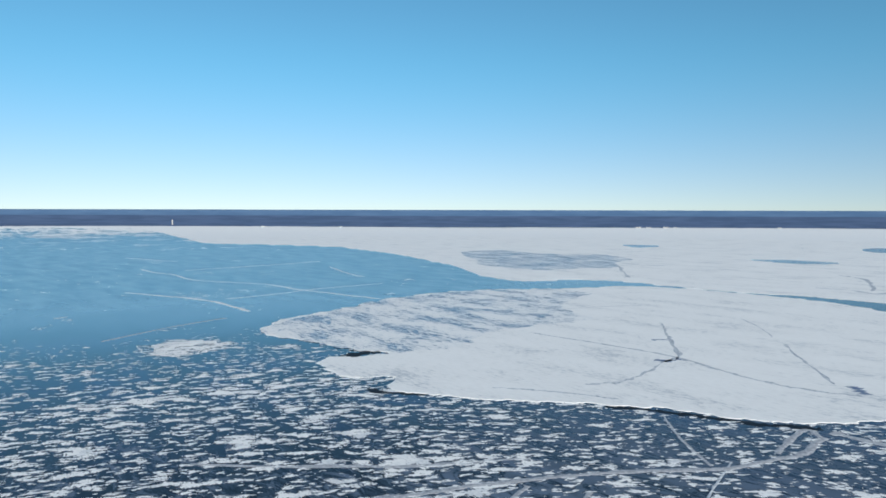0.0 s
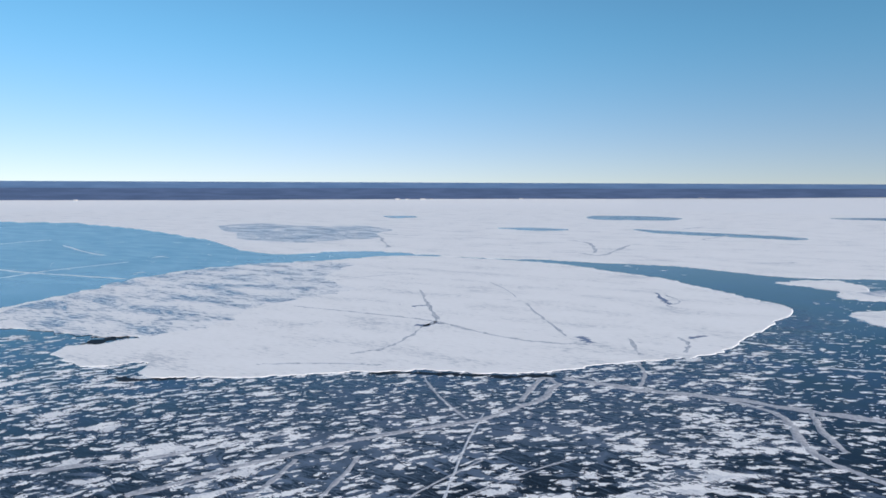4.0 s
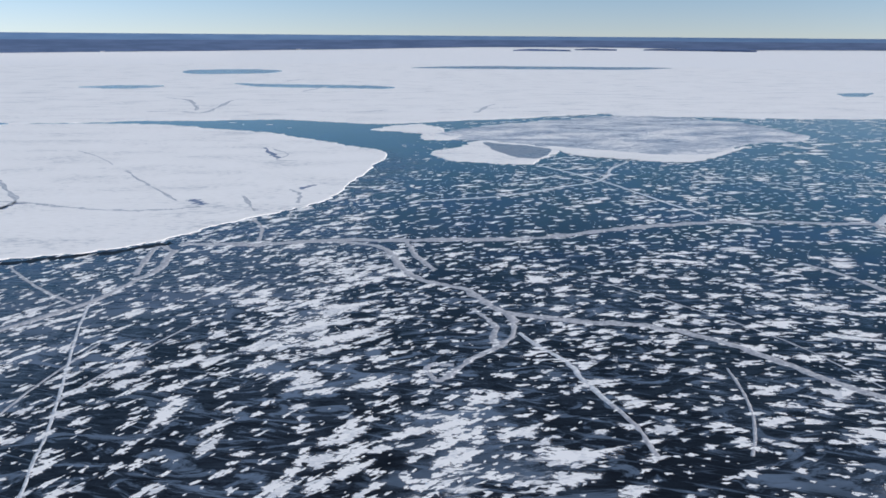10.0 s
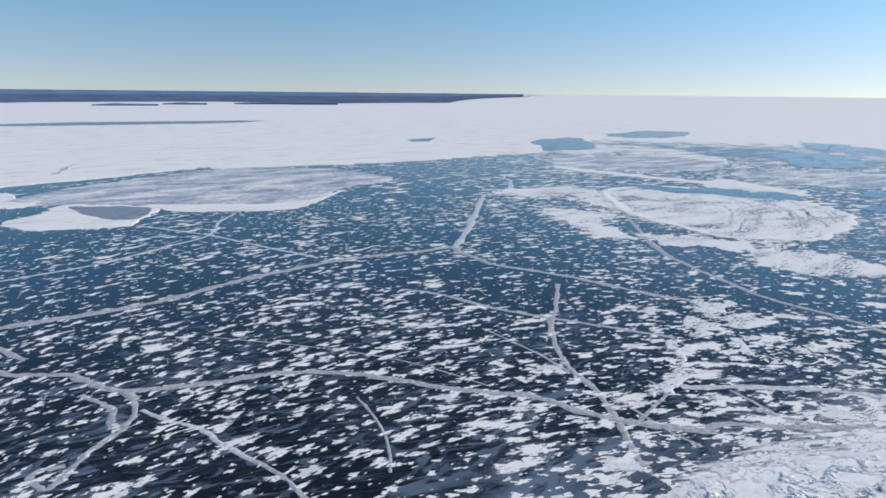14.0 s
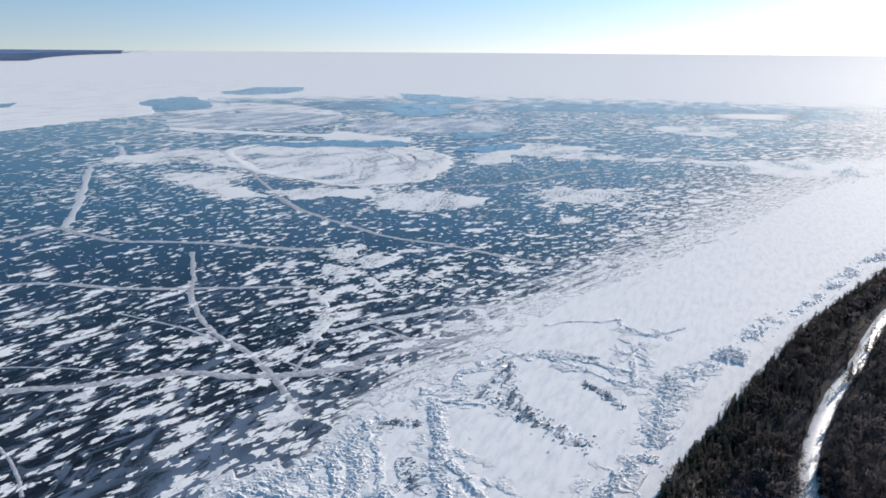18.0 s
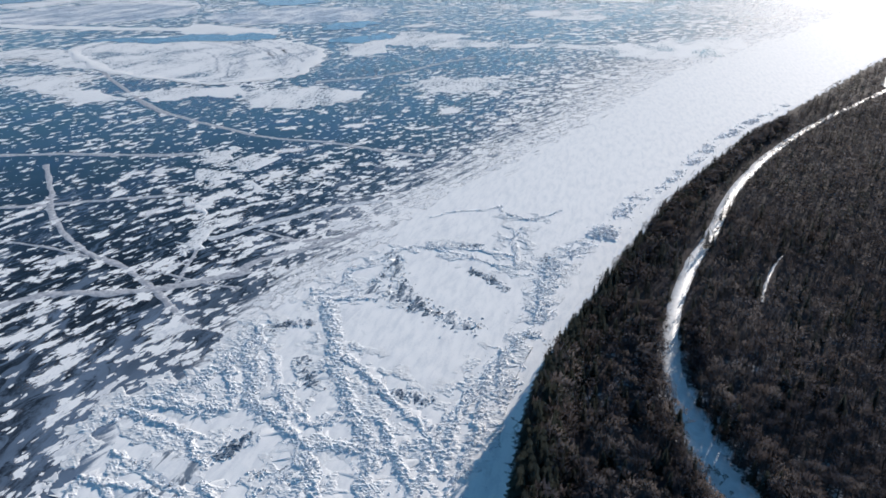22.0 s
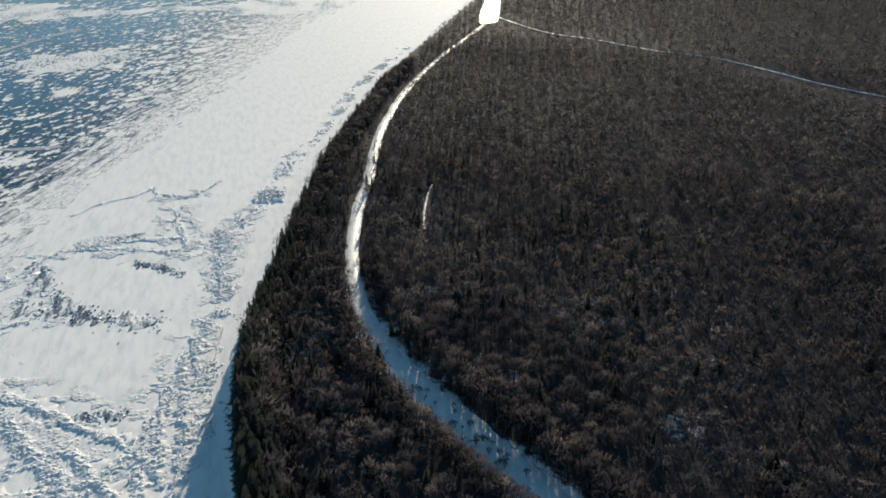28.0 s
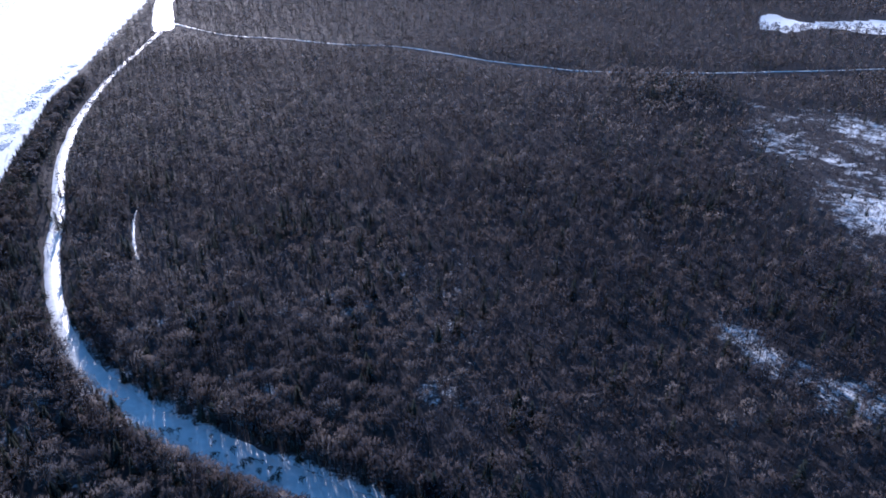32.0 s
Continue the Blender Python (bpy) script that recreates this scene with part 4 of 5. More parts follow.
for pts, s in ((OVAL2, 44), (OVAL3, 45)):
    floe(pts, "white oval snow-covered floe with a ragged edge", M_PATCHY, 0.12, 0.026, s, group="oval floes")
floe(LONG_FLOE, "far pale frosted ice floe", M_FROST, 0.2, 0.01, 46)
floe(BAR_FLOE, "narrow white snow bar beside a frosted floe", M_DRIFT, 0.24, 0.01, 47, "snow_bar", "snow bar")
for k, pts in enumerate((FLOE_A, FLOE_B, FLOE_C, FLOE_D, FLOE_E, FLOE_F, FLOE_G, FLOE_H)):
    floe(pts, "far ragged white snow patch on pale blue ice", M_FROST if k in (2, 7) else M_PATCHY, 0.14, 0.02, 131 + k, "snow_drift", "snow drift", "far snow drifts")
floe(SHELF, "long white snow shelf at the edge of blue ice", M_PATCHY, 0.14, 0.018, 48, "snow_bar", "snow bar")
for k, pts in enumerate((PATCH1, PATCH2, PATCH3, PATCH4, PATCH5, PATCH6, PATCH7, PATCH8, PATCH9)):
    floe(pts, "ragged white snow drift lying on dark ice", M_RAGGED, 0.1, 0.03, 60 + k, "snow_drift", "snow drift", "snow drifts on the ice")

for k, (key, (w, line)) in enumerate(CRACKS.items()):
    bright = key in ("c16", "c17", "l3", "l4", "l5", "l6")
    white = bright or key in ("c2", "c3", "c5", "c14", "c14b", "c8", "c13")
    ob = new("healed_crack", strip_mesh("healed_crack", line, w * 0.95, 0.04 if w < 3 else 0.06, M_SEAM_SNOW if bright else M_SEAM_WHITE if white else M_SEAM, k * 7 + 1, 0.0, wobble=0.4, crown=0.02, jitter=0.55, wave=8, steps=9))
    tagged(ob, "snow-filled healed crack winding across dark ice" if white else "grey refrozen crack across dark ice", "ice crack", "cracks in the ice")


# ---- wind-blown snow patches ----
DENSE = [DRIFT_A, DRIFT_B, DRIFT_C, DRIFT_D, DRIFT_E, PATCH1, PATCH2, PATCH3, PATCH4, PATCH5, PATCH6, PATCH7, PATCH8, PATCH9, OVAL_TAIL, OVAL2, OVAL3]


def lay_patches():
    rng = np.random.default_rng(7)
    wind, side = np.array(WIND), np.array((WIND[1], -WIND[0]))
    solid = (MAIN_FLOE, FIELD, FROST_ISL, BIG_OVAL, TRI_FLOE)

    def scatter(along, across, lo, hi, size, lobes, corners, keep, seed):
        u, v = np.meshgrid(np.arange(-1500, 1500, along), np.arange(-1500, 1500, across), indexing="ij")
        u = u + rng.uniform(-0.5, 0.5, u.shape) * along
        v = v + rng.uniform(-0.5, 0.5, v.shape) * across
        x = (u * wind[0] + v * side[0]).ravel()
        y = (u * wind[1] + v * side[1]).ravel()
        r = np.hypot(x, y)
        a = np.degrees(np.arctan2(x, y))
        ok = (r > lo) & (r < hi) & (a > -42) & (a < 166)
        x, y = x[ok], y[ok]
        ok = signed(LAND, x, y) < -4
        if seed > 9:
            heart = np.full(len(x), -99.0)
            for poly in DENSE:
                heart = np.maximum(heart, signed(poly, x, y))
            ok &= heart > -0.018 * np.hypot(x, y) * rng.random(len(x)) ** 2
        for poly in solid:
            ok &= ~inside(poly, x, y)
        for key, (w, line) in SEAMS.items():
            if key.startswith("lead"):
                ok &= away(line, x, y) > w * 0.6
        x, y = x[ok], y[ok]
        snow, frost, pack, r, a = fields(x, y)
        if seed > 9:
            snow = 0.3 + 0.3 * fbm(x / 5, y / 5, seed)
        ok = (snow > 0.04) & (pack < -0.02 * r) & (rng.random(len(x)) < np.clip(keep * (0.35 + snow * 1.6), 0, 1))
        x, y, snow = x[ok], y[ok], snow[ok]
        n = len(x)
        big = 1.33 * size * np.sqrt(np.clip(snow, 0.08, 0.62) / 0.4) * rng.lognormal(-0.06, 0.5, n)
        tilt = rng.normal(0, 6, n)
        verts, tris, base = [], [], 0
        for lobe in range(lobes):
            share = 1.0 if lobe == 0 else rng.uniform(0.35, 0.75, n)
            ox = 0.0 if lobe == 0 else rng.uniform(-0.75, 0.85, n) * big
            oy = 0.0 if lobe == 0 else rng.uniform(-0.5, 0.5, n) * big
            th = np.linspace(0, 2 * np.pi, corners, endpoint=False)[None, :] + rng.uniform(0, 1, (n, 1))
            rad = 1 + np.clip(rng.normal(0, 0.22, (n, corners)), -0.5, 0.6) + 0.24 * np.sin(2 * th + rng.uniform(0, 6.3, (n, 1))) + 0.2 * np.sin(3 * th + rng.uniform(0, 6.3, (n, 1)))
            thick = rng.uniform(0.33, 0.78, (n, 1)) * (1 - 0.35 * np.clip(np.cos(th), 0, 1))
            lu = np.cos(th) * rad * (big * share)[:, None] * (1 + np.clip(np.cos(th), 0, 1) * rng.uniform(0.0, 0.8, (n, 1)))
            lv = np.sin(th) * rad * (big * share)[:, None] * thick
            lu = lu + (ox if lobe == 0 else ox[:, None]) + lv * rng.uniform(-0.5, 0.5, (n, 1))
            lv = lv + (oy if lobe == 0 else oy[:, None])
            turn = np.radians(np.interp(np.degrees(np.arctan2(x, y)), (-40, 0, 20, 45, 67, 91, 105, 120, 140), (74, 80, 86, 106, 128, 149, 157, 165, 172)) + tilt)
            lu = lu * np.interp(np.degrees(np.arctan2(x, y)), (85, 112), (1.0, 0.8))[:, None]
            wx, wy = np.sin(turn)[:, None], np.cos(turn)[:, None]
            px = x[:, None] + lu * wx + lv * wy
            py = y[:, None] + lu * wy - lv * wx
            rim = np.stack([px, py, np.full_like(px, 0.012 + 0.004 * lobe)], -1)
            mid = np.stack([px.mean(1), py.mean(1), np.full(n, 0.07 + 0.01 * lobe)], -1)[:, None, :]
            block = np.concatenate([mid, rim], 1).reshape(-1, 3)
            k = np.arange(corners)
            fan = np.stack([np.zeros(corners, int), 1 + (k + 1) % corners, 1 + k], -1)
            t = (np.arange(n) * (corners + 1))[:, None, None] + fan[None] + base
            verts.append(block)
            tris.append(t.reshape(-1, 3))
            base += len(block)
            hearts.append(np.tile(np.concatenate([[1.0], np.zeros(corners)]), n))
        return np.concatenate(verts), np.concatenate(tris), base

    hearts = []
    out_v, out_t, base = [], [], 0
    for args in ((8.0, 6.0, 60, 420, 2.25, 3, 13, 1.0, 1), (4.2, 3.6, 60, 420, 0.9, 1, 8, 0.5, 2), (8.5, 5.6, 420, 760, 3.0, 2, 9, 0.95, 3), (6.0, 4.6, 420, 700, 1.8, 1, 6, 0.5, 5), (13, 9.5, 760, 1400, 5.2, 1, 8, 0.8, 4), (3.6, 2.8, 60, 420, 1.1, 1, 9, 0.36, 10), (6.0, 4.5, 420, 1100, 3.2, 1, 8, 0.8, 11)):
        v, t, n = scatter(*args)
        out_v.append(v)
        out_t.append(t + base)
        base += n
    me = mesh_from("snow_patches", np.concatenate(out_v), np.concatenate(out_t), M_FLAKE, False)
    me.attributes.new("core", "FLOAT", "POINT").data.foreach_set("value", np.concatenate(hearts).astype(np.float32))
    tagged(new("snow_patches", me), "scattered wind-blown white snow patches on dark ice", "snow", kind="stuff")


lay_patches()


# ---- broken ice along the shore ----
def box_template(seed):
    g = np.random.default_rng(seed)
    c = np.array([(a, b, h) for h in (-1, 1) for a, b in ((-1, -1), (1, -1), (1, 1), (-1, 1))], float)
    c[:, :2] *= 1 + g.uniform(-0.35, 0.2, (8, 2))
    c[4:] *= np.array([0.85, 0.85, 1])
    f = [(0, 2, 1), (0, 3, 2), (4, 5, 6), (4, 6, 7), (0, 1, 5), (0, 5, 4), (1, 2, 6), (1, 6, 5), (2, 3, 7), (2, 7, 6), (3, 0, 4), (3, 4, 7)]
    return c * 0.5, np.array(f)


BOXES = [box_template(k) for k in range(6)]


def turned(n, g, tilt):
    a, b, c = g.uniform(0, 2 * np.pi, n), g.normal(0, tilt, n), g.normal(0, tilt, n)
    ca, sa, cb, sb, cc, sc = np.cos(a), np.sin(a), np.cos(b), np.sin(b), np.cos(c), np.sin(c)
    m = np.empty((n, 3, 3))
    m[:, 0] = np.stack([ca * cb, ca * sb * sc - sa * cc, ca * sb * cc + sa * sc], -1)
    m[:, 1] = np.stack([sa * cb, sa * sb * sc + ca * cc, sa * sb * cc - ca * sc], -1)
    m[:, 2] = np.stack([-sb, cb * sc, cb * cc], -1)
    return m


def heap(name, x, y, size, rise, seed, parent=None, label=""):
    g = np.random.default_rng(seed)
    vs, ts, base = [], [], 0
    for k, (c, f) in enumerate(BOXES):
        pick = np.arange(len(x)) % len(BOXES) == k
        n = int(pick.sum())
        if not n:
            continue
        dims = size[pick][:, None] * np.stack([g.uniform(0.7, 1.4, n), g.uniform(0.5, 1.0, n), g.uniform(0.14, 0.34, n)], -1)
        v = np.einsum("nij,nkj->nki", turned(n, g, 0.24), c[None] * dims[:, None, :])
        v = v + np.stack([x[pick], y[pick], rise[pick]], -1)[:, None, :]
        vs.append(v.reshape(-1, 3))
        ts.append((f[None] + (np.arange(n) * 8)[:, None, None] + base).reshape(-1, 3))
        base += n * 8
    me = mesh_from(name, np.concatenate(vs), np.concatenate(ts), M_BLOCK)
    if parent:
        return part(name, me, parent, label)
    return new(name, me)


def along(line, n, spread, g):
    line = np.array(spline(line, False, 6))
    seg = np.hypot(*np.diff(line, axis=0).T)
    at = np.concatenate([[0], np.cumsum(seg)])
    s = g.uniform(0, at[-1], n)
    x = np.interp(s, at, line[:, 0])
    y = np.interp(s, at, line[:, 1])
    wob = (fbm(x / 7, y / 7, 4) - 0.5) * 5
    off = g.normal(0, spread, n)
    return x + off + wob, y + g.normal(0, spread, n) + wob * 0.6, np.exp(-(off / spread) ** 2 / 2)


block_meshes = [mesh_from("ice_block", c, f, M_BLOCK) for c, f in BOXES]
for k, (key, (wide, line)) in enumerate(HEAPS.items()):
    g = np.random.default_rng(100 + k)
    length = sum(math.dist(a, b) for a, b in zip(line, line[1:]))
    ridge = tagged(new("pressure_ridge"), "broad ridge of broken white and bluish ice blocks" if wide > 3 else "thin low ridge of broken ice rimming a snowy plate", "ice ridge", "ice ridges near the shore")
    ridge.location = (*line[0], 0)
    part("drift", strip_mesh("drift", [(a - line[0][0], b - line[0][1]) for a, b in line], wide * 1.2, 0.05, M_DRIFT, 400 + k, -0.02, wobble=0.6, crown=0.1, jitter=1.4, wave=5), ridge, "snow banked along the broken ice")
    n = int(length * (2.2 + 1.6 * wide))
    x, y, c = along(line, n, wide * 0.27, g)
    size = g.uniform(0.15, 0.62, n) ** 1.3 * (0.7 + 0.5 * c)
    ob = heap("rubble", x - line[0][0], y - line[0][1], size, 0.04 + 0.4 * c * g.random(n), 300 + k, ridge)
    tagged(ob, "small tumbled pieces of broken ice", kind="stuff")
    m = min(18, max(6, int(length / 4)))
    x, y, c = along(line, m, wide * 0.2, g)
    for i in range(m):
        b = part("ice_block", block_meshes[i % 6], ridge)
        b.location = (x[i] - line[0][0], y[i] - line[0][1], 0.3)
        b.rotation_euler = (g.normal(0, 0.5), g.normal(0, 0.5), g.uniform(0, 6))
        s = g.uniform(0.5, 1.0)
        b.scale = (s * 1.2, s * 0.9, s * 0.5)

g = np.random.default_rng(55)


def ridge_wall(x, y):
    """Where the broken ice is heaped, and how far from any heap a place lies."""
    x2 = x + (fbm(x / 5, y / 5, 61) - 0.5) * 4.5 + (vnoise(x / 1.3, y / 1.3, 63) - 0.5) * 1.2
    y2 = y + (fbm(x / 5, y / 5, 62) - 0.5) * 4.5 + (vnoise(x / 1.3, y / 1.3, 64) - 0.5) * 1.2
    w, near = np.zeros(np.shape(x)), np.full(np.shape(x), 1e9)
    for wide, line in HEAPS.values():
        lx, ly = zip(*line)
        box = (x2 > min(lx) - 12) & (x2 < max(lx) + 12) & (y2 > min(ly) - 12) & (y2 < max(ly) + 12)
        d = away(line, x2[box], y2[box])
        w[box] = np.maximum(w[box], smooth(wide * 0.5 + 0.3, wide * 0.12, d) * (0.62 if wide < 2 else 1.0))
        near[box] = np.minimum(near[box], d)
    loose = smooth(11, 3, near) * smooth(0.50, 0.66, fbm(x / 4.5, y / 4.5, 91)) * 0.55
    band = away(SHORE_HEAP, x2, y2)
    loose = np.maximum(loose, smooth(8, 1.5, band) * smooth(0.44, 0.6, fbm(x / 3.2, y / 5, 95)) * 0.6)
    return np.maximum(w, loose) * (signed(LAND, x, y) < -6)


def rough_ice():
    x, y = np.meshgrid(np.arange(82, 215, 0.36), np.arange(-190, 14, 0.36))
    x = x + 0.26 * (vnoise(x * 3, y * 3, 5) - 0.5)
    y = y + 0.26 * (vnoise(x * 3, y * 3, 6) - 0.5)
    w = ridge_wall(x, y)
    crest = np.abs(vnoise(x / 0.48, y / 0.75, 31) - 0.5) + 0.6 * np.abs(vnoise(x / 1.2, y / 1.7, 32) - 0.5) + 0.35 * vnoise(x / 3.1, y / 3.1, 33)
    z = 0.02 + w * (0.72 * crest + 0.03)
    z = np.where(w > 0.02, z, -0.3)
    n, m = x.shape
    i, j = np.meshgrid(np.arange(n - 1), np.arange(m - 1), indexing="ij")
    q = np.stack([i * m + j, i * m + j + 1, (i + 1) * m + j + 1, (i + 1) * m + j], -1).reshape(-1, 4)
    q = q[(w.ravel()[q] > 0.02).any(1)]
    used, back = np.unique(q, return_inverse=True)
    v = np.stack([x, y, z], -1).reshape(-1, 3)[used]
    me = mesh_from("broken_ice", v, back.reshape(-1, 4), M_BROKEN, True)
    tagged(new("broken_ice", me), "rough ridges of broken white and bluish ice around flat plates", "ice", kind="stuff")


rough_ice()
n = 60000
x, y = g.uniform(82, 212, n), g.uniform(-190, 12, n)
wall = ridge_wall(x, y)
ok = g.random(n) < 0.25 * wall
x, y, wall = x[ok], y[ok], wall[ok]
size = g.uniform(0.2, 0.75, len(x)) ** 1.3 * (0.6 + 0.6 * wall)
rubble = heap("ice_rubble", x, y, size, 0.12 + 0.45 * wall * g.random(len(x)), 56)
tagged(rubble, "scattered tumbled white ice pieces", "ice", kind="stuff")
x, y, c = along(SHORE_HEAP, 4200, 2.4, g)
lump = smooth(0.42, 0.6, fbm(x / 6, y / 6, 93))
ok = (g.random(len(x)) < 0.05 + 0.95 * lump) & (signed(LAND, x, y) < -3.5)
x, y, c, lump = x[ok], y[ok], c[ok], lump[ok]
size = g.uniform(0.2, 0.8, len(x)) * (1 + np.hypot(x, y) / 600)
rubble = heap("ice_rubble", x, y, size, 0.05 + 0.5 * lump * c * g.random(len(x)), 58)
tagged(rubble, "band of tumbled white ice pieces along the shore", "ice", kind="stuff")

M_STAIN = ice_material("bare_grey_ice", 0.75, 0.50, (0.10, 0.12, 0.14), (0.18, 0.20, 0.22))
pile = tagged(new("pressure_ridge"), "tall bluish pile of broken ice beside the shore", "ice ridge", "ice ridges near the shore")
pile.location = (175, -199, 0)
t = g.uniform(0, 2 * np.pi, 160)
rr = np.abs(g.normal(3.5, 1.5, 160))
ob = heap("rubble", np.cos(t) * rr, np.sin(t) * rr, g.uniform(0.5, 1.5, 160), 0.2 + g.random(160) * 0.9, 57, pile)
tagged(ob, "tumbled pieces of broken ice", kind="stuff")
STREAKS = (([(188, -97), (178, -101), (168, -104.5), (157, -107), (145, -111)], 4.6), ([(207, -119), (196, -114), (186, -109), (176, -105)], 3.0), ([(178, -133.6), (168, -135), (159, -135)], 2.0), ([(189, -100), (193, -108), (200, -116)], 2.2), ([(180, -58), (179, -65), (175, -71)], 2.6), ([(160, -61), (153, -58), (146, -58)], 2.2), ([(205, -131), (198, -142), (193, -150)], 2.4), ([(122, -32), (119, -39), (116, -30)], 2.0), ([(172, -166), (166, -160), (163, -155)], 2.2), ([(131, -73), (127, -76), (123, -79)], 2.4), ([(132, -27), (134, -33), (133.6, -38)], 2.0))
for k, (line, w) in enumerate(STREAKS):
    me = strip_mesh("bare_ice_streak", line, w, 0.10, M_STAIN, 220 + k, 0.04, wobble=0.6, jitter=1.6, crown=0.01, steps=14)
    ob = tagged(new("bare_ice_streak", me), "grey streak of bare ice among rough snow", "ice", "bare ice streaks")
    x, y, c = along(line, int(60 * w), w * 0.55, g)
    flakes = heap("flake", x, y, g.uniform(0.2, 0.9, len(x)), np.full(len(x), 0.09), 240 + k, ob, "small dark pieces of bare ice")
    flakes.data.materials[0] = M_STAIN
    tagged(flakes, "small dark pieces of bare ice", kind="stuff")
POOLS = ([(139.9, -13.6), (139.3, -18.4), (135.8, -23.6), (130.4, -23.2), (130, -18), (134.3, -15.2)], [(130.7, -10.2), (122.6, -18.3), (117.8, -19), (126.3, -8)])
for k, pts in enumerate(POOLS):
    me = slab_mesh("frozen_pool", pts, 0.02, 0.26, M_STAIN, 0.008, 200 + k, 2.5)
    tagged(new("frozen_pool", me), "grey frozen pool among broken ice", "ice", "frozen pools")


# ---- roads and clearings on the land ----
def land_rise(x, y):
    s = signed(LAND, x, y)
    return 0.9 * smooth(-6, 3, s) + 0.5 * smooth(3, 60, s) * fbm(np.asarray(x) / 12, np.asarray(y) / 12, 3)


road = new("road", strip_mesh("road", ROAD, 5, 1.34, M_ROAD, 5, 0.9, ROAD_WIDTH, 0.08, 0.03, jitter=0.12))
tagged(road, "snow-covered forest road curving along the shore", "road", kind="structure")
for k, (line, w, rise) in enumerate(((TRACK, 1.5, 1.5), (TRAIL, 0.8, 1.33))):
    ob = new("track", strip_mesh("track", line, w, rise, M_ROAD, 8 + k, 0.9, None, 0.3, 0.02, jitter=0.8))
    tagged(ob, "narrow snowy track through bare forest" if k else "snowy track on a low embankment through bare forest", "road", kind="structure")
glade = new("glade", slab_mesh("glade", GLADE, 0.9, 1.36, M_ROAD, 0.002, 3))
tagged(glade, "bright snowy clearing beside the road", "clearing", kind="structure")


# ---- trees ----
def tube(a, b, ra, rb, sides):
    a, b = Vector(a), Vector(b)
    q = (b - a).to_track_quat("Z", "Y")
    v = [a + q @ Vector((ra * math.cos(t), ra * math.sin(t), 0)) for t in [k * 2 * math.pi / sides for k in range(sides)]]
    v += [b + q @ Vector((rb * math.cos(t), rb * math.sin(t), 0)) for t in [k * 2 * math.pi / sides for k in range(sides)]]
    f = []
    for k in range(sides):
        m = (k + 1) % sides
        f += [(k, m, m + sides), (k, m + sides, k + sides)]
    return [tuple(p) for p in v], f


def gather(pieces):
    verts, faces = [], []
    for v, f in pieces:
        faces += [tuple(i + len(verts) for i in t) for t in f]
        verts += v
    return np.array(verts, float), np.array(faces, int)


def bare_tree(seed, twigs, width, limbs=7, sides=5):
    """Unit height: a tapered trunk with limbs, and a crown of upward twigs."""
    g = random.Random(seed)
    wood = [tube((0, 0, -0.03), (0.02, 0.01, 0.55), 0.018, 0.010, sides), tube((0.02, 0.01, 0.55), (0.0, 0.02, 0.95), 0.010, 0.002, 3)]
    crown, tips = [], []
    for k in range(limbs):
        h = g.uniform(0.25, 0.7)
        t = k * 2.4 + g.uniform(-0.4, 0.4)
        reach = g.uniform(0.16, 0.30) * (1.1 - 0.4 * h)
        end = (math.cos(t) * reach, math.sin(t) * reach, h + g.uniform(0.14, 0.28))
        wood.append(tube((0.01, 0.01, h), end, 0.007, 0.0025, 3))
        tips.append(((0.01, 0.01, h), end))
    tips.append(((0.02, 0.01, 0.55), (0, 0.02, 0.95)))
    for k in range(twigs):
        (ax, ay, az), (bx, by, bz) = tips[k % len(tips)]
        u = g.uniform(0.35, 1.0)
        p = Vector((ax + (bx - ax) * u, ay + (by - ay) * u, az + (bz - az) * u))
        out = Vector((p.x, p.y, 0)) * 1.6 + Vector((g.gauss(0, 0.5), g.gauss(0, 0.5), g.uniform(0.15, 1.0)))
        out.normalize()
        q = p + out * g.uniform(0.08, 0.19)
        w = Vector((g.gauss(0, 1), g.gauss(0, 1), g.gauss(0, 0.4))).cross(out).normalized() * width * g.uniform(0.6, 1.3)
        if k % 3:
            t, rise = g.uniform(0, 6.283), g.uniform(-0.35, 1.0)
            flat = math.sqrt(max(0.0, 1 - rise * rise))
            out = Vector((math.cos(t) * flat, math.sin(t) * flat, rise))
            p = Vector((out.x * 0.23, out.y * 0.23, 0.68 + out.z * 0.24)) * 1.0
            p = Vector((0, 0, 0.66)) + (p - Vector((0, 0, 0.66))) * g.uniform(0.55, 1.0)
            out = (out + Vector((g.gauss(0, 0.5), g.gauss(0, 0.5), g.gauss(0.2, 0.4)))).normalized()
            q = p + out * g.uniform(0.05, 0.11)
            w = Vector((g.gauss(0, 1), g.gauss(0, 1), g.gauss(0, 0.5))).cross(out).normalized() * width * g.uniform(0.8, 1.5)
        crown.append(([tuple(p + w), tuple(q), tuple(p - w)], [(0, 1, 2)]))
    return gather(wood), gather(crown)


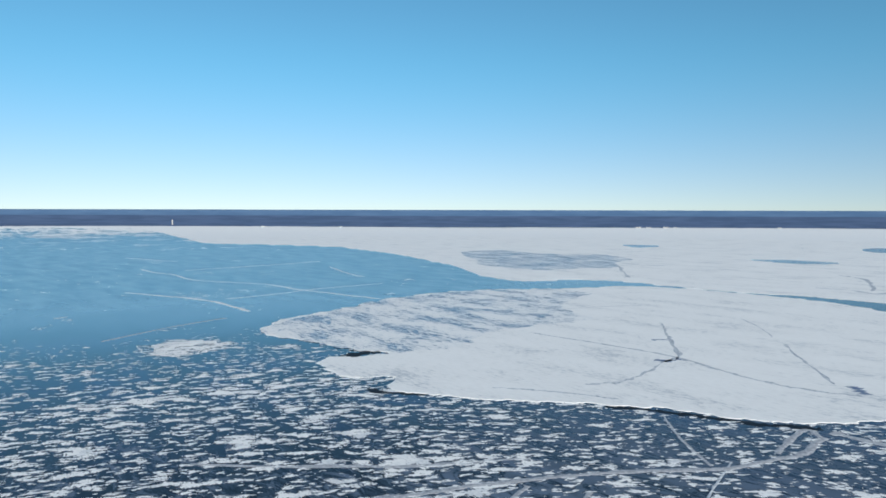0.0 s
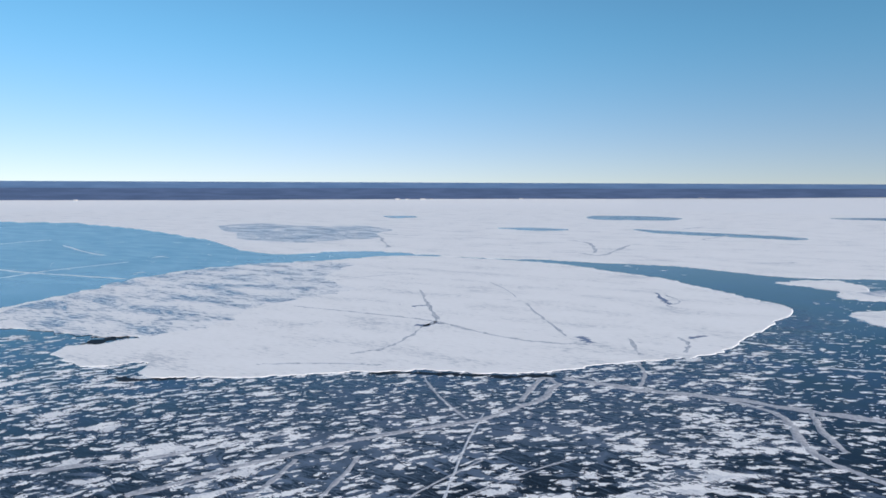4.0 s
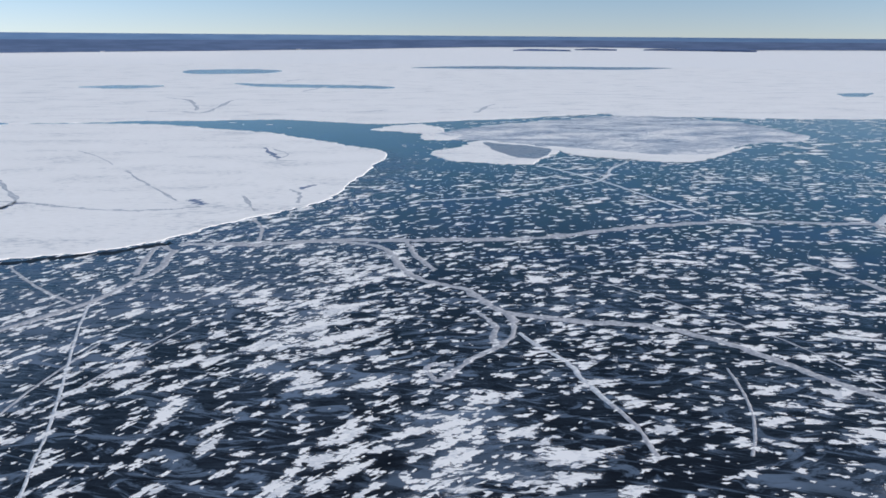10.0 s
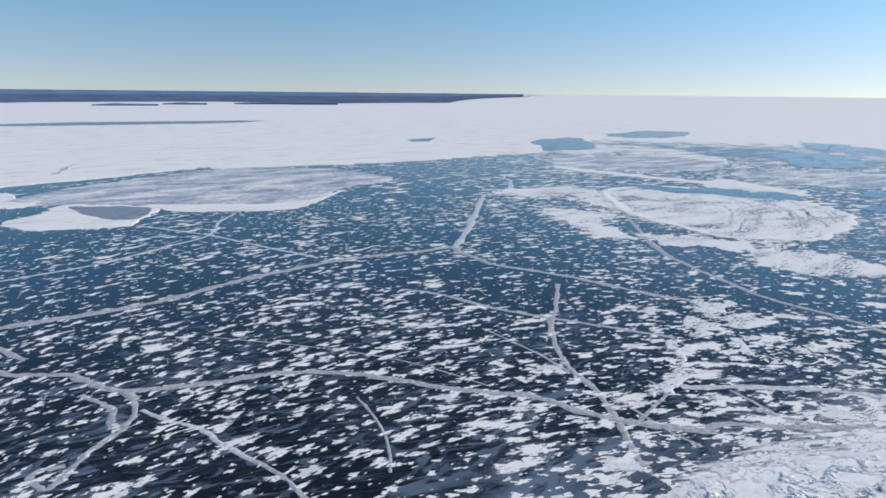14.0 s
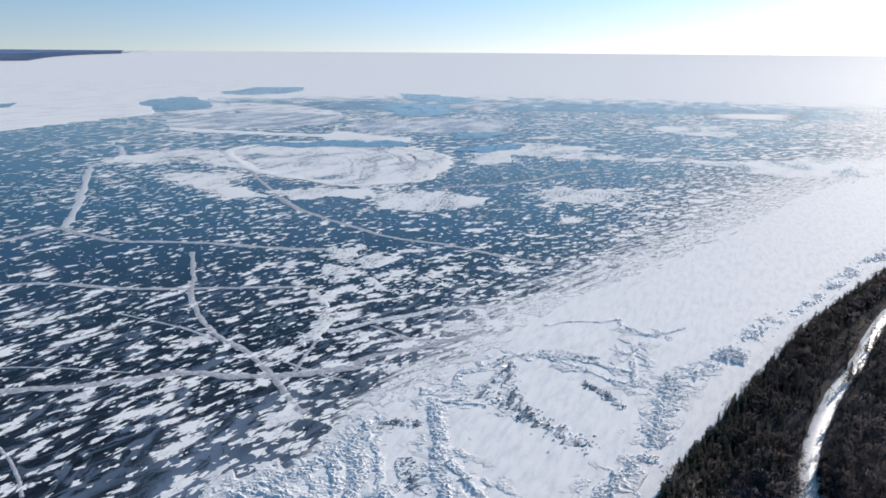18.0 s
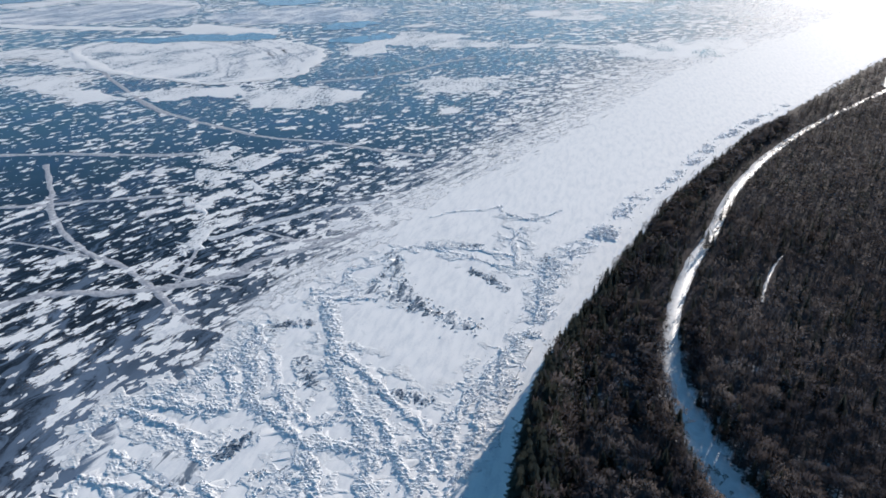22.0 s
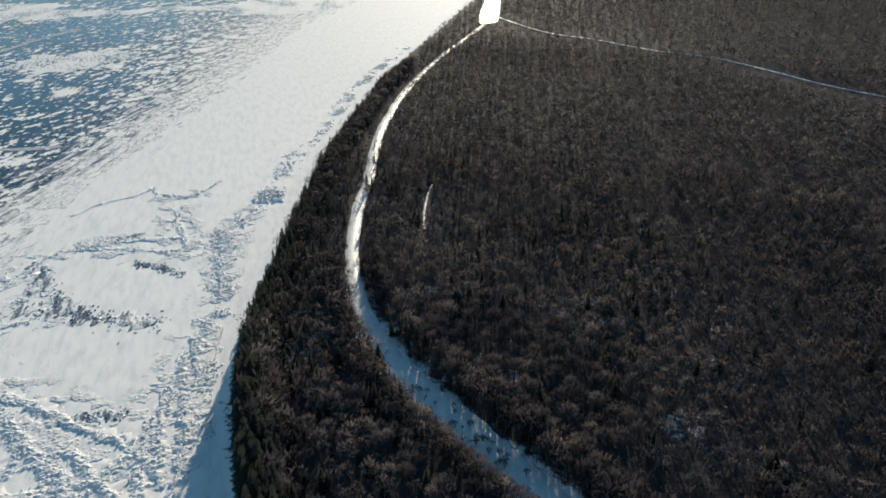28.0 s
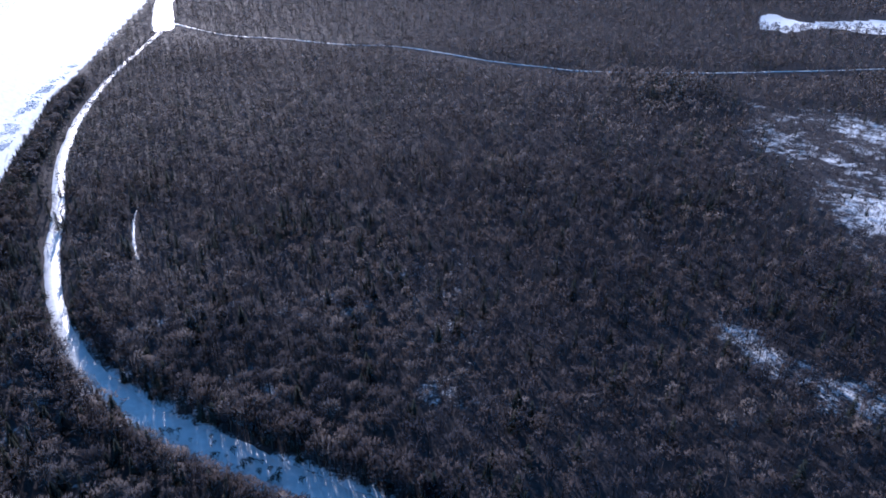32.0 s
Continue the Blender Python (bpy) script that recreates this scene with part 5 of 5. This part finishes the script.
def fir_tree(seed, tiers, blades, sides=5, lean=1.0):
    g = random.Random(seed)
    wood = [tube((0, 0, -0.03), (0, 0, 0.97), 0.016, 0.002, sides)]
    crown = []
    for k in range(tiers):
        h = 0.14 + 0.82 * k / tiers
        reach = 0.19 * (1.06 - h) + 0.015
        for b in range(blades):
            t = b * 2 * math.pi / blades + k * 1.1 + g.uniform(-0.25, 0.25)
            r = reach * g.uniform(0.7, 1.2)
            d = g.uniform(0.03, 0.07)
            w = r * g.uniform(0.35, 0.55) * lean
            c, s = math.cos(t), math.sin(t)
            crown.append(([(0, 0, h + 0.05), (c * r * 0.6 - s * w, s * r * 0.6 + c * w, h - d * 0.5), (c * r, s * r, h - d), (c * r * 0.6 + s * w, s * r * 0.6 - c * w, h - d * 0.5)], [(0, 1, 2), (0, 2, 3)]))
    return gather(wood), gather(crown)


def road_run():
    line = np.array(spline(ROAD, False, 5))
    return line, np.interp(np.linspace(0, 1, len(line)), np.linspace(0, 1, len(ROAD_WIDTH)), ROAD_WIDTH)


def plant(n_spacing, lo, hi, seed, bounds):
    g = np.random.default_rng(seed)
    x, y = np.meshgrid(np.arange(bounds[0], bounds[1], n_spacing), np.arange(bounds[2], bounds[3], n_spacing))
    x = (x + g.uniform(-0.48, 0.48, x.shape) * n_spacing).ravel()
    y = (y + g.uniform(-0.48, 0.48, y.shape) * n_spacing).ravel()
    r = np.hypot(x, y)
    ok = (r >= lo) & (r < hi)
    x, y = x[ok], y[ok]
    ok = (signed(LAND, x, y) > 0.8) & ((signed(LAND, x * 1.062, y * 1.062) > 0.4) | (x < 60))
    x, y = x[ok], y[ok]
    line, widths = road_run()
    near = np.full(len(x), 1e9)
    for (px, py), w in zip(line, widths):
        near = np.minimum(near, np.hypot(x - px, y - py) - w / 2)
    ok = (near > 0.7) & (away(TRACK, x, y) > 1.5) & ~inside(GLADE, x, y) & ~inside(CLEARING, x, y) & (away(TRAIL, x, y) > 1.1)
    meadow = np.maximum(smooth(-40, 20, signed(MEADOW, x, y)) * 0.12, smooth(-5, 3, signed(SWALE, x, y)) * 0.12)
    ok &= g.random(len(x)) > meadow
    ok &= fbm(x / 11, y / 11, 17) > 0.15
    return x[ok], y[ok], near[ok], g


def wood_of(x, y, near, g):
    """Height and kind of each tree: 0 bare, 1 pale bare, 2 fir; low growth on the verge of the road."""
    tall = g.uniform(4.8, 8.8, len(x)) * (0.85 + 0.3 * fbm(x / 30, y / 30, 33))
    tall *= 1 - 0.45 * smooth(-40, 15, signed(MEADOW, x, y))
    tall *= 1 + 0.85 * smooth(12, 4, signed(LAND, x, y)) * smooth(190, 140, np.hypot(x, y))
    tall *= 1 + 0.45 * (np.hypot((x + 120) / 31, (y + 418) / 32) < 1)
    line, widths = road_run()
    for s in (0.35, 0.7, 1.0):
        k = 1 + s * tall / (HEIGHT - tall)
        gap = np.full(len(x), 1e9)
        for (px, py), w in zip(line, widths):
            gap = np.minimum(gap, np.hypot(x * k - px, y * k - py) - w / 2)
        tall = np.where((gap < -2.2) & (np.hypot(x, y) < 340), np.maximum(tall * 0.75, 2.6), tall)
    lee = np.full(len(x), 1e9)
    for (px, py), w in zip(line, widths):
        lee = np.minimum(lee, np.hypot(x - 2.5 - px, y + 5.4 - py) - w / 2)
    tall *= 1 - 0.38 * smooth(7, 2, near) * (x > 60) * (lee < near)
    tall *= 1 - (0.15 + 0.5 * smooth(0.4, 0.6, fbm(x / 30, y / 30, 44))) * smooth(42, 20, away(TRACK, x, y)) * inside(TRACK + [(-420, -300), (220, -300)], x, y)
    u = g.random(len(x))
    fir = 0.06 + 0.24 * smooth(0.5, 0.7, fbm(x / 24, y / 24, 71)) + 0.08 * (near < 4) + 0.15 * smooth(24, 12, signed(LAND, x, y)) + 0.5 * smooth(12, 5, signed(LAND, x, y))
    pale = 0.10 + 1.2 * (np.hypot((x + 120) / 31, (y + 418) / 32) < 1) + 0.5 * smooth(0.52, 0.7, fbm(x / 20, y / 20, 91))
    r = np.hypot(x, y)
    # More pale trees far off stand for haze; fewer close west for lens dimming.
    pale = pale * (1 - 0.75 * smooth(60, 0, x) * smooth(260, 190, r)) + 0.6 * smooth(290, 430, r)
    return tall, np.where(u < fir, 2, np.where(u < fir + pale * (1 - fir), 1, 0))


def grow(name, x, y, tall, g, makers, material, label):
    z = land_rise(x, y) - 0.05
    vs, ts, ns, base = [], [], [], 0
    for k, (v, f) in enumerate(makers):
        pick = np.arange(len(x)) % len(makers) == k
        n = int(pick.sum())
        if not n:
            continue
        t = g.uniform(0, 2 * np.pi, n)
        c, s = np.cos(t)[:, None], np.sin(t)[:, None]
        h = tall[pick][:, None]
        w = h * g.uniform(0.85, 1.35, (n, 1))
        px = x[pick][:, None] + (v[None, :, 0] * c - v[None, :, 1] * s) * w
        py = y[pick][:, None] + (v[None, :, 0] * s + v[None, :, 1] * c) * w
        pz = z[pick][:, None] + v[None, :, 2] * h
        vs.append(np.stack([px, py, pz], -1).reshape(-1, 3))
        ts.append((f[None] + (np.arange(n) * len(v))[:, None, None] + base).reshape(-1, 3))
        rn = round_normals(v)
        ns.append(np.stack([rn[None, :, 0] * c - rn[None, :, 1] * s, rn[None, :, 0] * s + rn[None, :, 1] * c, rn[None, :, 2] + 0 * c], -1).reshape(-1, 3))
        base += n * len(v)
    me = soften(mesh_from(name, np.concatenate(vs), np.concatenate(ts), material, False), np.concatenate(ns))
    tagged(new(name, me), label, "forest", kind="stuff")


def round_normals(v):
    """Outward and upward from the heart of a crown of unit height."""
    rad = np.maximum(np.hypot(v[:, 0], v[:, 1]), 1e-5)
    side = np.minimum(0.35, rad * 1.3 + 0.05) / rad
    n = np.stack([v[:, 0] * side, v[:, 1] * side, np.full(len(v), 0.9)], -1)
    return n / np.maximum(np.linalg.norm(n, axis=1), 1e-6)[:, None]


def facing(v, f):
    """Each blade turned so that its front looks out of the crown."""
    n = round_normals(v)[f].sum(1)
    flip = (np.cross(v[f[:, 1]] - v[f[:, 0]], v[f[:, 2]] - v[f[:, 0]]) * n).sum(1) < 0
    f = f.copy()
    f[flip] = f[flip][:, ::-1]
    return v, f


def joined(pair):
    (va, fa), (vb, fb) = pair
    return facing(np.concatenate([va, vb]), np.concatenate([fa, fb + len(va)]))


NEAR_BARE = [bare_tree(k, 300, 0.011) for k in range(5)]
NEAR_FIR = [fir_tree(k, 15, 12, 5, 0.5) for k in range(4)]
x, y, near, g = plant(2.95, 82, 300, 5, (-260, 260, -300, -40))
tall, kind = wood_of(x, y, near, g)
z = land_rise(x, y) - 0.05
first = np.argsort(np.hypot(x - 45, y + 122))
single = np.zeros(len(x), bool)
NAMES = ("bare_tree", "pale_bare_tree", "fir_tree")
LABELS = ("leafless brown tree with a fine twiggy crown", "leafless pale grey-brown tree with a twiggy crown", "small dark green conifer among bare trees")
for which, count in ((0, 280), (1, 140), (2, 160)):
    pick = [i for i in first if kind[i] == which][:count]
    single[pick] = True
    shapes = NEAR_FIR if which == 2 else NEAR_BARE
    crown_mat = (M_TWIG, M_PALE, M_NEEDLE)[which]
    pairs = [(mesh_from("trunk", *wood, M_BARK), soften(mesh_from("crown", *facing(*crown), crown_mat, False), round_normals(crown[0]))) for wood, crown in shapes]
    for i in pick:
        tree = tagged(new(NAMES[which]), LABELS[which], "tree", "trees of the shore forest")
        tree.location = (x[i], y[i], z[i])
        tree.rotation_euler = (0, 0, g.uniform(0, 6.28))
        w = tall[i] * g.uniform(0.85, 1.35)
        tree.scale = (w, w, tall[i])
        trunk, crown = pairs[i % len(pairs)]
        part("trunk", trunk, tree)
        part("crown", crown, tree)

BARE_MID = [joined(bare_tree(20 + k, 84, 0.024, 3, 3)) for k in range(6)]
FIR_MID = [joined(fir_tree(20 + k, 9, 8, 3, 0.6)) for k in range(4)]
BARE_FAR = [joined(bare_tree(40 + k, 30, 0.058, 1, 3)) for k in range(5)]
FIR_FAR = [joined(fir_tree(40 + k, 4, 5, 3)) for k in range(3)]


def wood_lot(x, y, tall, kind, g, bare, fir):
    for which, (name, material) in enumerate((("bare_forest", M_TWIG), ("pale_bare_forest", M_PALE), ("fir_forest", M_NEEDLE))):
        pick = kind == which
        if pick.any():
            grow(name, x[pick], y[pick], tall[pick], g, fir if which == 2 else bare, material, ("dense leafless brown forest", "stands of pale leafless trees, more far off in place of haze", "scattered dark conifers in bare forest")[which])


rest = ~single
ex, ey, enear, eg = plant(1.6, 82, 480, 15, (0, 270, -480, -55))
pick = (signed(LAND, ex * 1.062, ey * 1.062) < 9) | ((enear < 7) & (np.hypot(ex, ey) < 200))
etall, ekind = wood_of(ex[pick], ey[pick], enear[pick], eg)
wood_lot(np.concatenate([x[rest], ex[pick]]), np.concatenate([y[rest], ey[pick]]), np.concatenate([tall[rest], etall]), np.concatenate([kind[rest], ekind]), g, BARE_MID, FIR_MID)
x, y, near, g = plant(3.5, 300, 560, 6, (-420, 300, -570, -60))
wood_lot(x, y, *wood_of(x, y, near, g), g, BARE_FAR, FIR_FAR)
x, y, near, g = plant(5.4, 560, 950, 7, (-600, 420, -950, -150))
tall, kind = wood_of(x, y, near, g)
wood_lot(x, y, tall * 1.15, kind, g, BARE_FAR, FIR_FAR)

# low bushes on the wide part of the road
g = np.random.default_rng(12)
bush = bare_tree(77, 60, 0.05, 6, 4)
bush_wood, bush_crown = mesh_from("stem", *bush[0], M_BARK), mesh_from("bush_crown", *bush[1], M_NEEDLE)
for k in range(46):
    u = g.random()
    cx, cy = 66 - 34 * u + g.normal(0, 1.2), -116.5 + 14.5 * u + g.normal(0, 1.5)
    ob = tagged(new("bush"), "low dark bush standing in road-side snow", "bush", "bushes beside the road")
    ob.location = (cx, cy, 1.32)
    s = g.uniform(0.7, 2.6)
    ob.scale = (s * 1.2, s * 1.2, s)
    part("stem", bush_wood, ob)
    part("bush_crown", bush_crown, ob)


# ---- far shore ----
SHORE_RANGE = [(-44, 5700), (-33, 5250), (-15, 4650), (0, 4300), (15, 4500), (33, 5000), (44, 5700), (55, 7300), (66, 7900), (73, 7000), (84, 8400), (86, 14000), (95, 40000), (130, 60000), (150, 60000)]


def far_shore():
    bearing = np.radians(np.arange(-44, 90, 0.12))
    reach = np.interp(np.degrees(bearing), *zip(*SHORE_RANGE))
    reach = reach * (1 + 0.02 * (fbm(np.degrees(bearing) * 1.2, 0 * bearing, 14) - 0.5))
    rows = []
    for k in range(14):
        u = k / 13
        d = 1 / ((1 - u) / reach + u / 3e5)
        x, y = d * np.sin(bearing), d * np.cos(bearing)
        lift = 0.0 if k == 0 else (4 + 2.5 * (k == 1) * vnoise(np.degrees(bearing) * 5, 0 * bearing, k)) * np.clip(6000 / reach, 0, 1)
        bx, by, bz = bend(x, y)
        rows.append(np.stack([bx, by, bz + 1.2 + lift * (1 if k < 9 else 0.1)], -1))
    v = np.array(rows)
    for first, last, material, label in ((0, 9, M_FARWOOD, "distant wooded shore tinted haze-blue along the horizon"), (8, 14, M_FARLAND, "haze-pale blue land far behind the wooded shore")):
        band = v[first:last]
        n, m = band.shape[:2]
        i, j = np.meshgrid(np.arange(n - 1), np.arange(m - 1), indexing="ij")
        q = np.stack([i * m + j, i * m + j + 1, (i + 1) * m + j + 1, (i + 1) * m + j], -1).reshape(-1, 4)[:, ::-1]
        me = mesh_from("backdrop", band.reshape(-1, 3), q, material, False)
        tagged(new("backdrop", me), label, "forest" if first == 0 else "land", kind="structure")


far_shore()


def box(cx, cy, cz, w, d, h):
    v = [(cx + sx * w / 2, cy + sy * d / 2, cz + sz * h) for sz in (0, 1) for sx, sy in ((-1, -1), (1, -1), (1, 1), (-1, 1))]
    return v, [(0, 2, 1), (0, 3, 2), (4, 5, 6), (4, 6, 7), (0, 1, 5), (0, 5, 4), (1, 2, 6), (1, 6, 5), (2, 3, 7), (2, 7, 6), (3, 0, 4), (3, 4, 7)]


def gable(w, d, h, rise):
    v = [(-w / 2, -d / 2, h), (w / 2, -d / 2, h), (w / 2, d / 2, h), (-w / 2, d / 2, h), (-w / 2, 0, h + rise), (w / 2, 0, h + rise)]
    return v, [(0, 1, 5), (0, 5, 4), (2, 3, 4), (2, 4, 5), (0, 4, 3), (1, 2, 5), (0, 2, 1), (0, 3, 2)]


def far_house(bearing, d, w, h, label):
    t = radians(bearing)
    x, y, z = (float(v) for v in bend(d * math.sin(t), d * math.cos(t)))
    ob = tagged(new("far_building"), label, "building", "buildings on the far shore")
    w, h = w * math.hypot(x, y) / d, 0.6 * h * math.hypot(x, y) / d
    ob.matrix_world = pose(x, y, z, 0, 0, -bearing)
    part("wall", mesh_from("wall", *gather([box(0, 0, -1, w, w * 0.6, h + 1)]), M_WALL), ob)
    part("roof", mesh_from("roof", *gather([gable(w * 1.08, w * 0.68, h, h * 0.35)]), M_ROOF), ob, "snow-covered roof")
    count = max(2, int(w / 8))
    pane = mesh_from("window", *gather([box(0, 0, 0, w / count * 0.4, 0.3, h * 0.3)]), M_PANE)
    for k in range(count):
        part("window", pane, ob).location = ((k + 0.5) * w / count - w / 2, -w * 0.3, h * 0.4)


for bearing, d, w, h in ((-14.6, 4560, 30, 7), (-8.4, 4450, 22, 6), (15.8, 4460, 30, 9), (16.6, 4470, 26, 7), (17.9, 4490, 34, 9), (18.6, 4500, 22, 7), (26, 4750, 24, 7), (40, 5500, 30, 8)):
    far_house(bearing, d, w, h, "small pale building at the far shore")
t = radians(-21.4)
x, y, z = (float(v) for v in bend(4980 * math.sin(t), 4980 * math.cos(t)))
tower = tagged(new("tower"), "tall pale tower rising from the far wooded shore", "tower")
tower.matrix_world = pose(x, y, z, 0, 0, 21) @ Matrix.Scale(0.75, 4)
part("shaft", mesh_from("shaft", *gather([tube((0, 0, -1), (0, 0, 30), 4.2, 3.8, 14)]), M_WALL), tower)
part("head", mesh_from("head", *gather([tube((0, 0, 30), (0, 0, 40), 4.8, 4.6, 14), tube((0, 0, 40), (0, 0, 43), 4.8, 0.3, 14)]), M_WALL), tower)

for (b0, b1, d) in ((57.0, 61.5, 5650), (61.8, 65.0, 6150), (67.0, 75.0, 6400)):
    pts = []
    for k in range(16):
        u = k / 8
        b = radians(b0 + (b1 - b0) * (u if u <= 1 else 2 - u))
        dd = d * (1 + (0.0 if u <= 1 else 0.05) * math.sin(math.pi * (u - 1)))
        px, py, pz = (float(v) for v in bend(dd * math.sin(b), dd * math.cos(b)))
        pts.append((px, py, pz))
    cx, cy, cz = (sum(p[i] for p in pts) / 16 for i in range(3))
    g = random.Random(int(d))
    verts = [(px, py, pz - 1) for px, py, pz in pts] + [(px, py, pz + g.uniform(5, 9)) for px, py, pz in pts] + [(cx, cy, cz + 9)]
    faces = []
    for k in range(16):
        m = (k + 1) % 16
        faces += [(k, m, m + 16), (k, m + 16, k + 16), (k + 16, m + 16, 32)]
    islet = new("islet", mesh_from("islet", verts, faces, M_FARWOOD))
    tagged(islet, "low wooded islet far out on the snow", "islet", "distant islets")
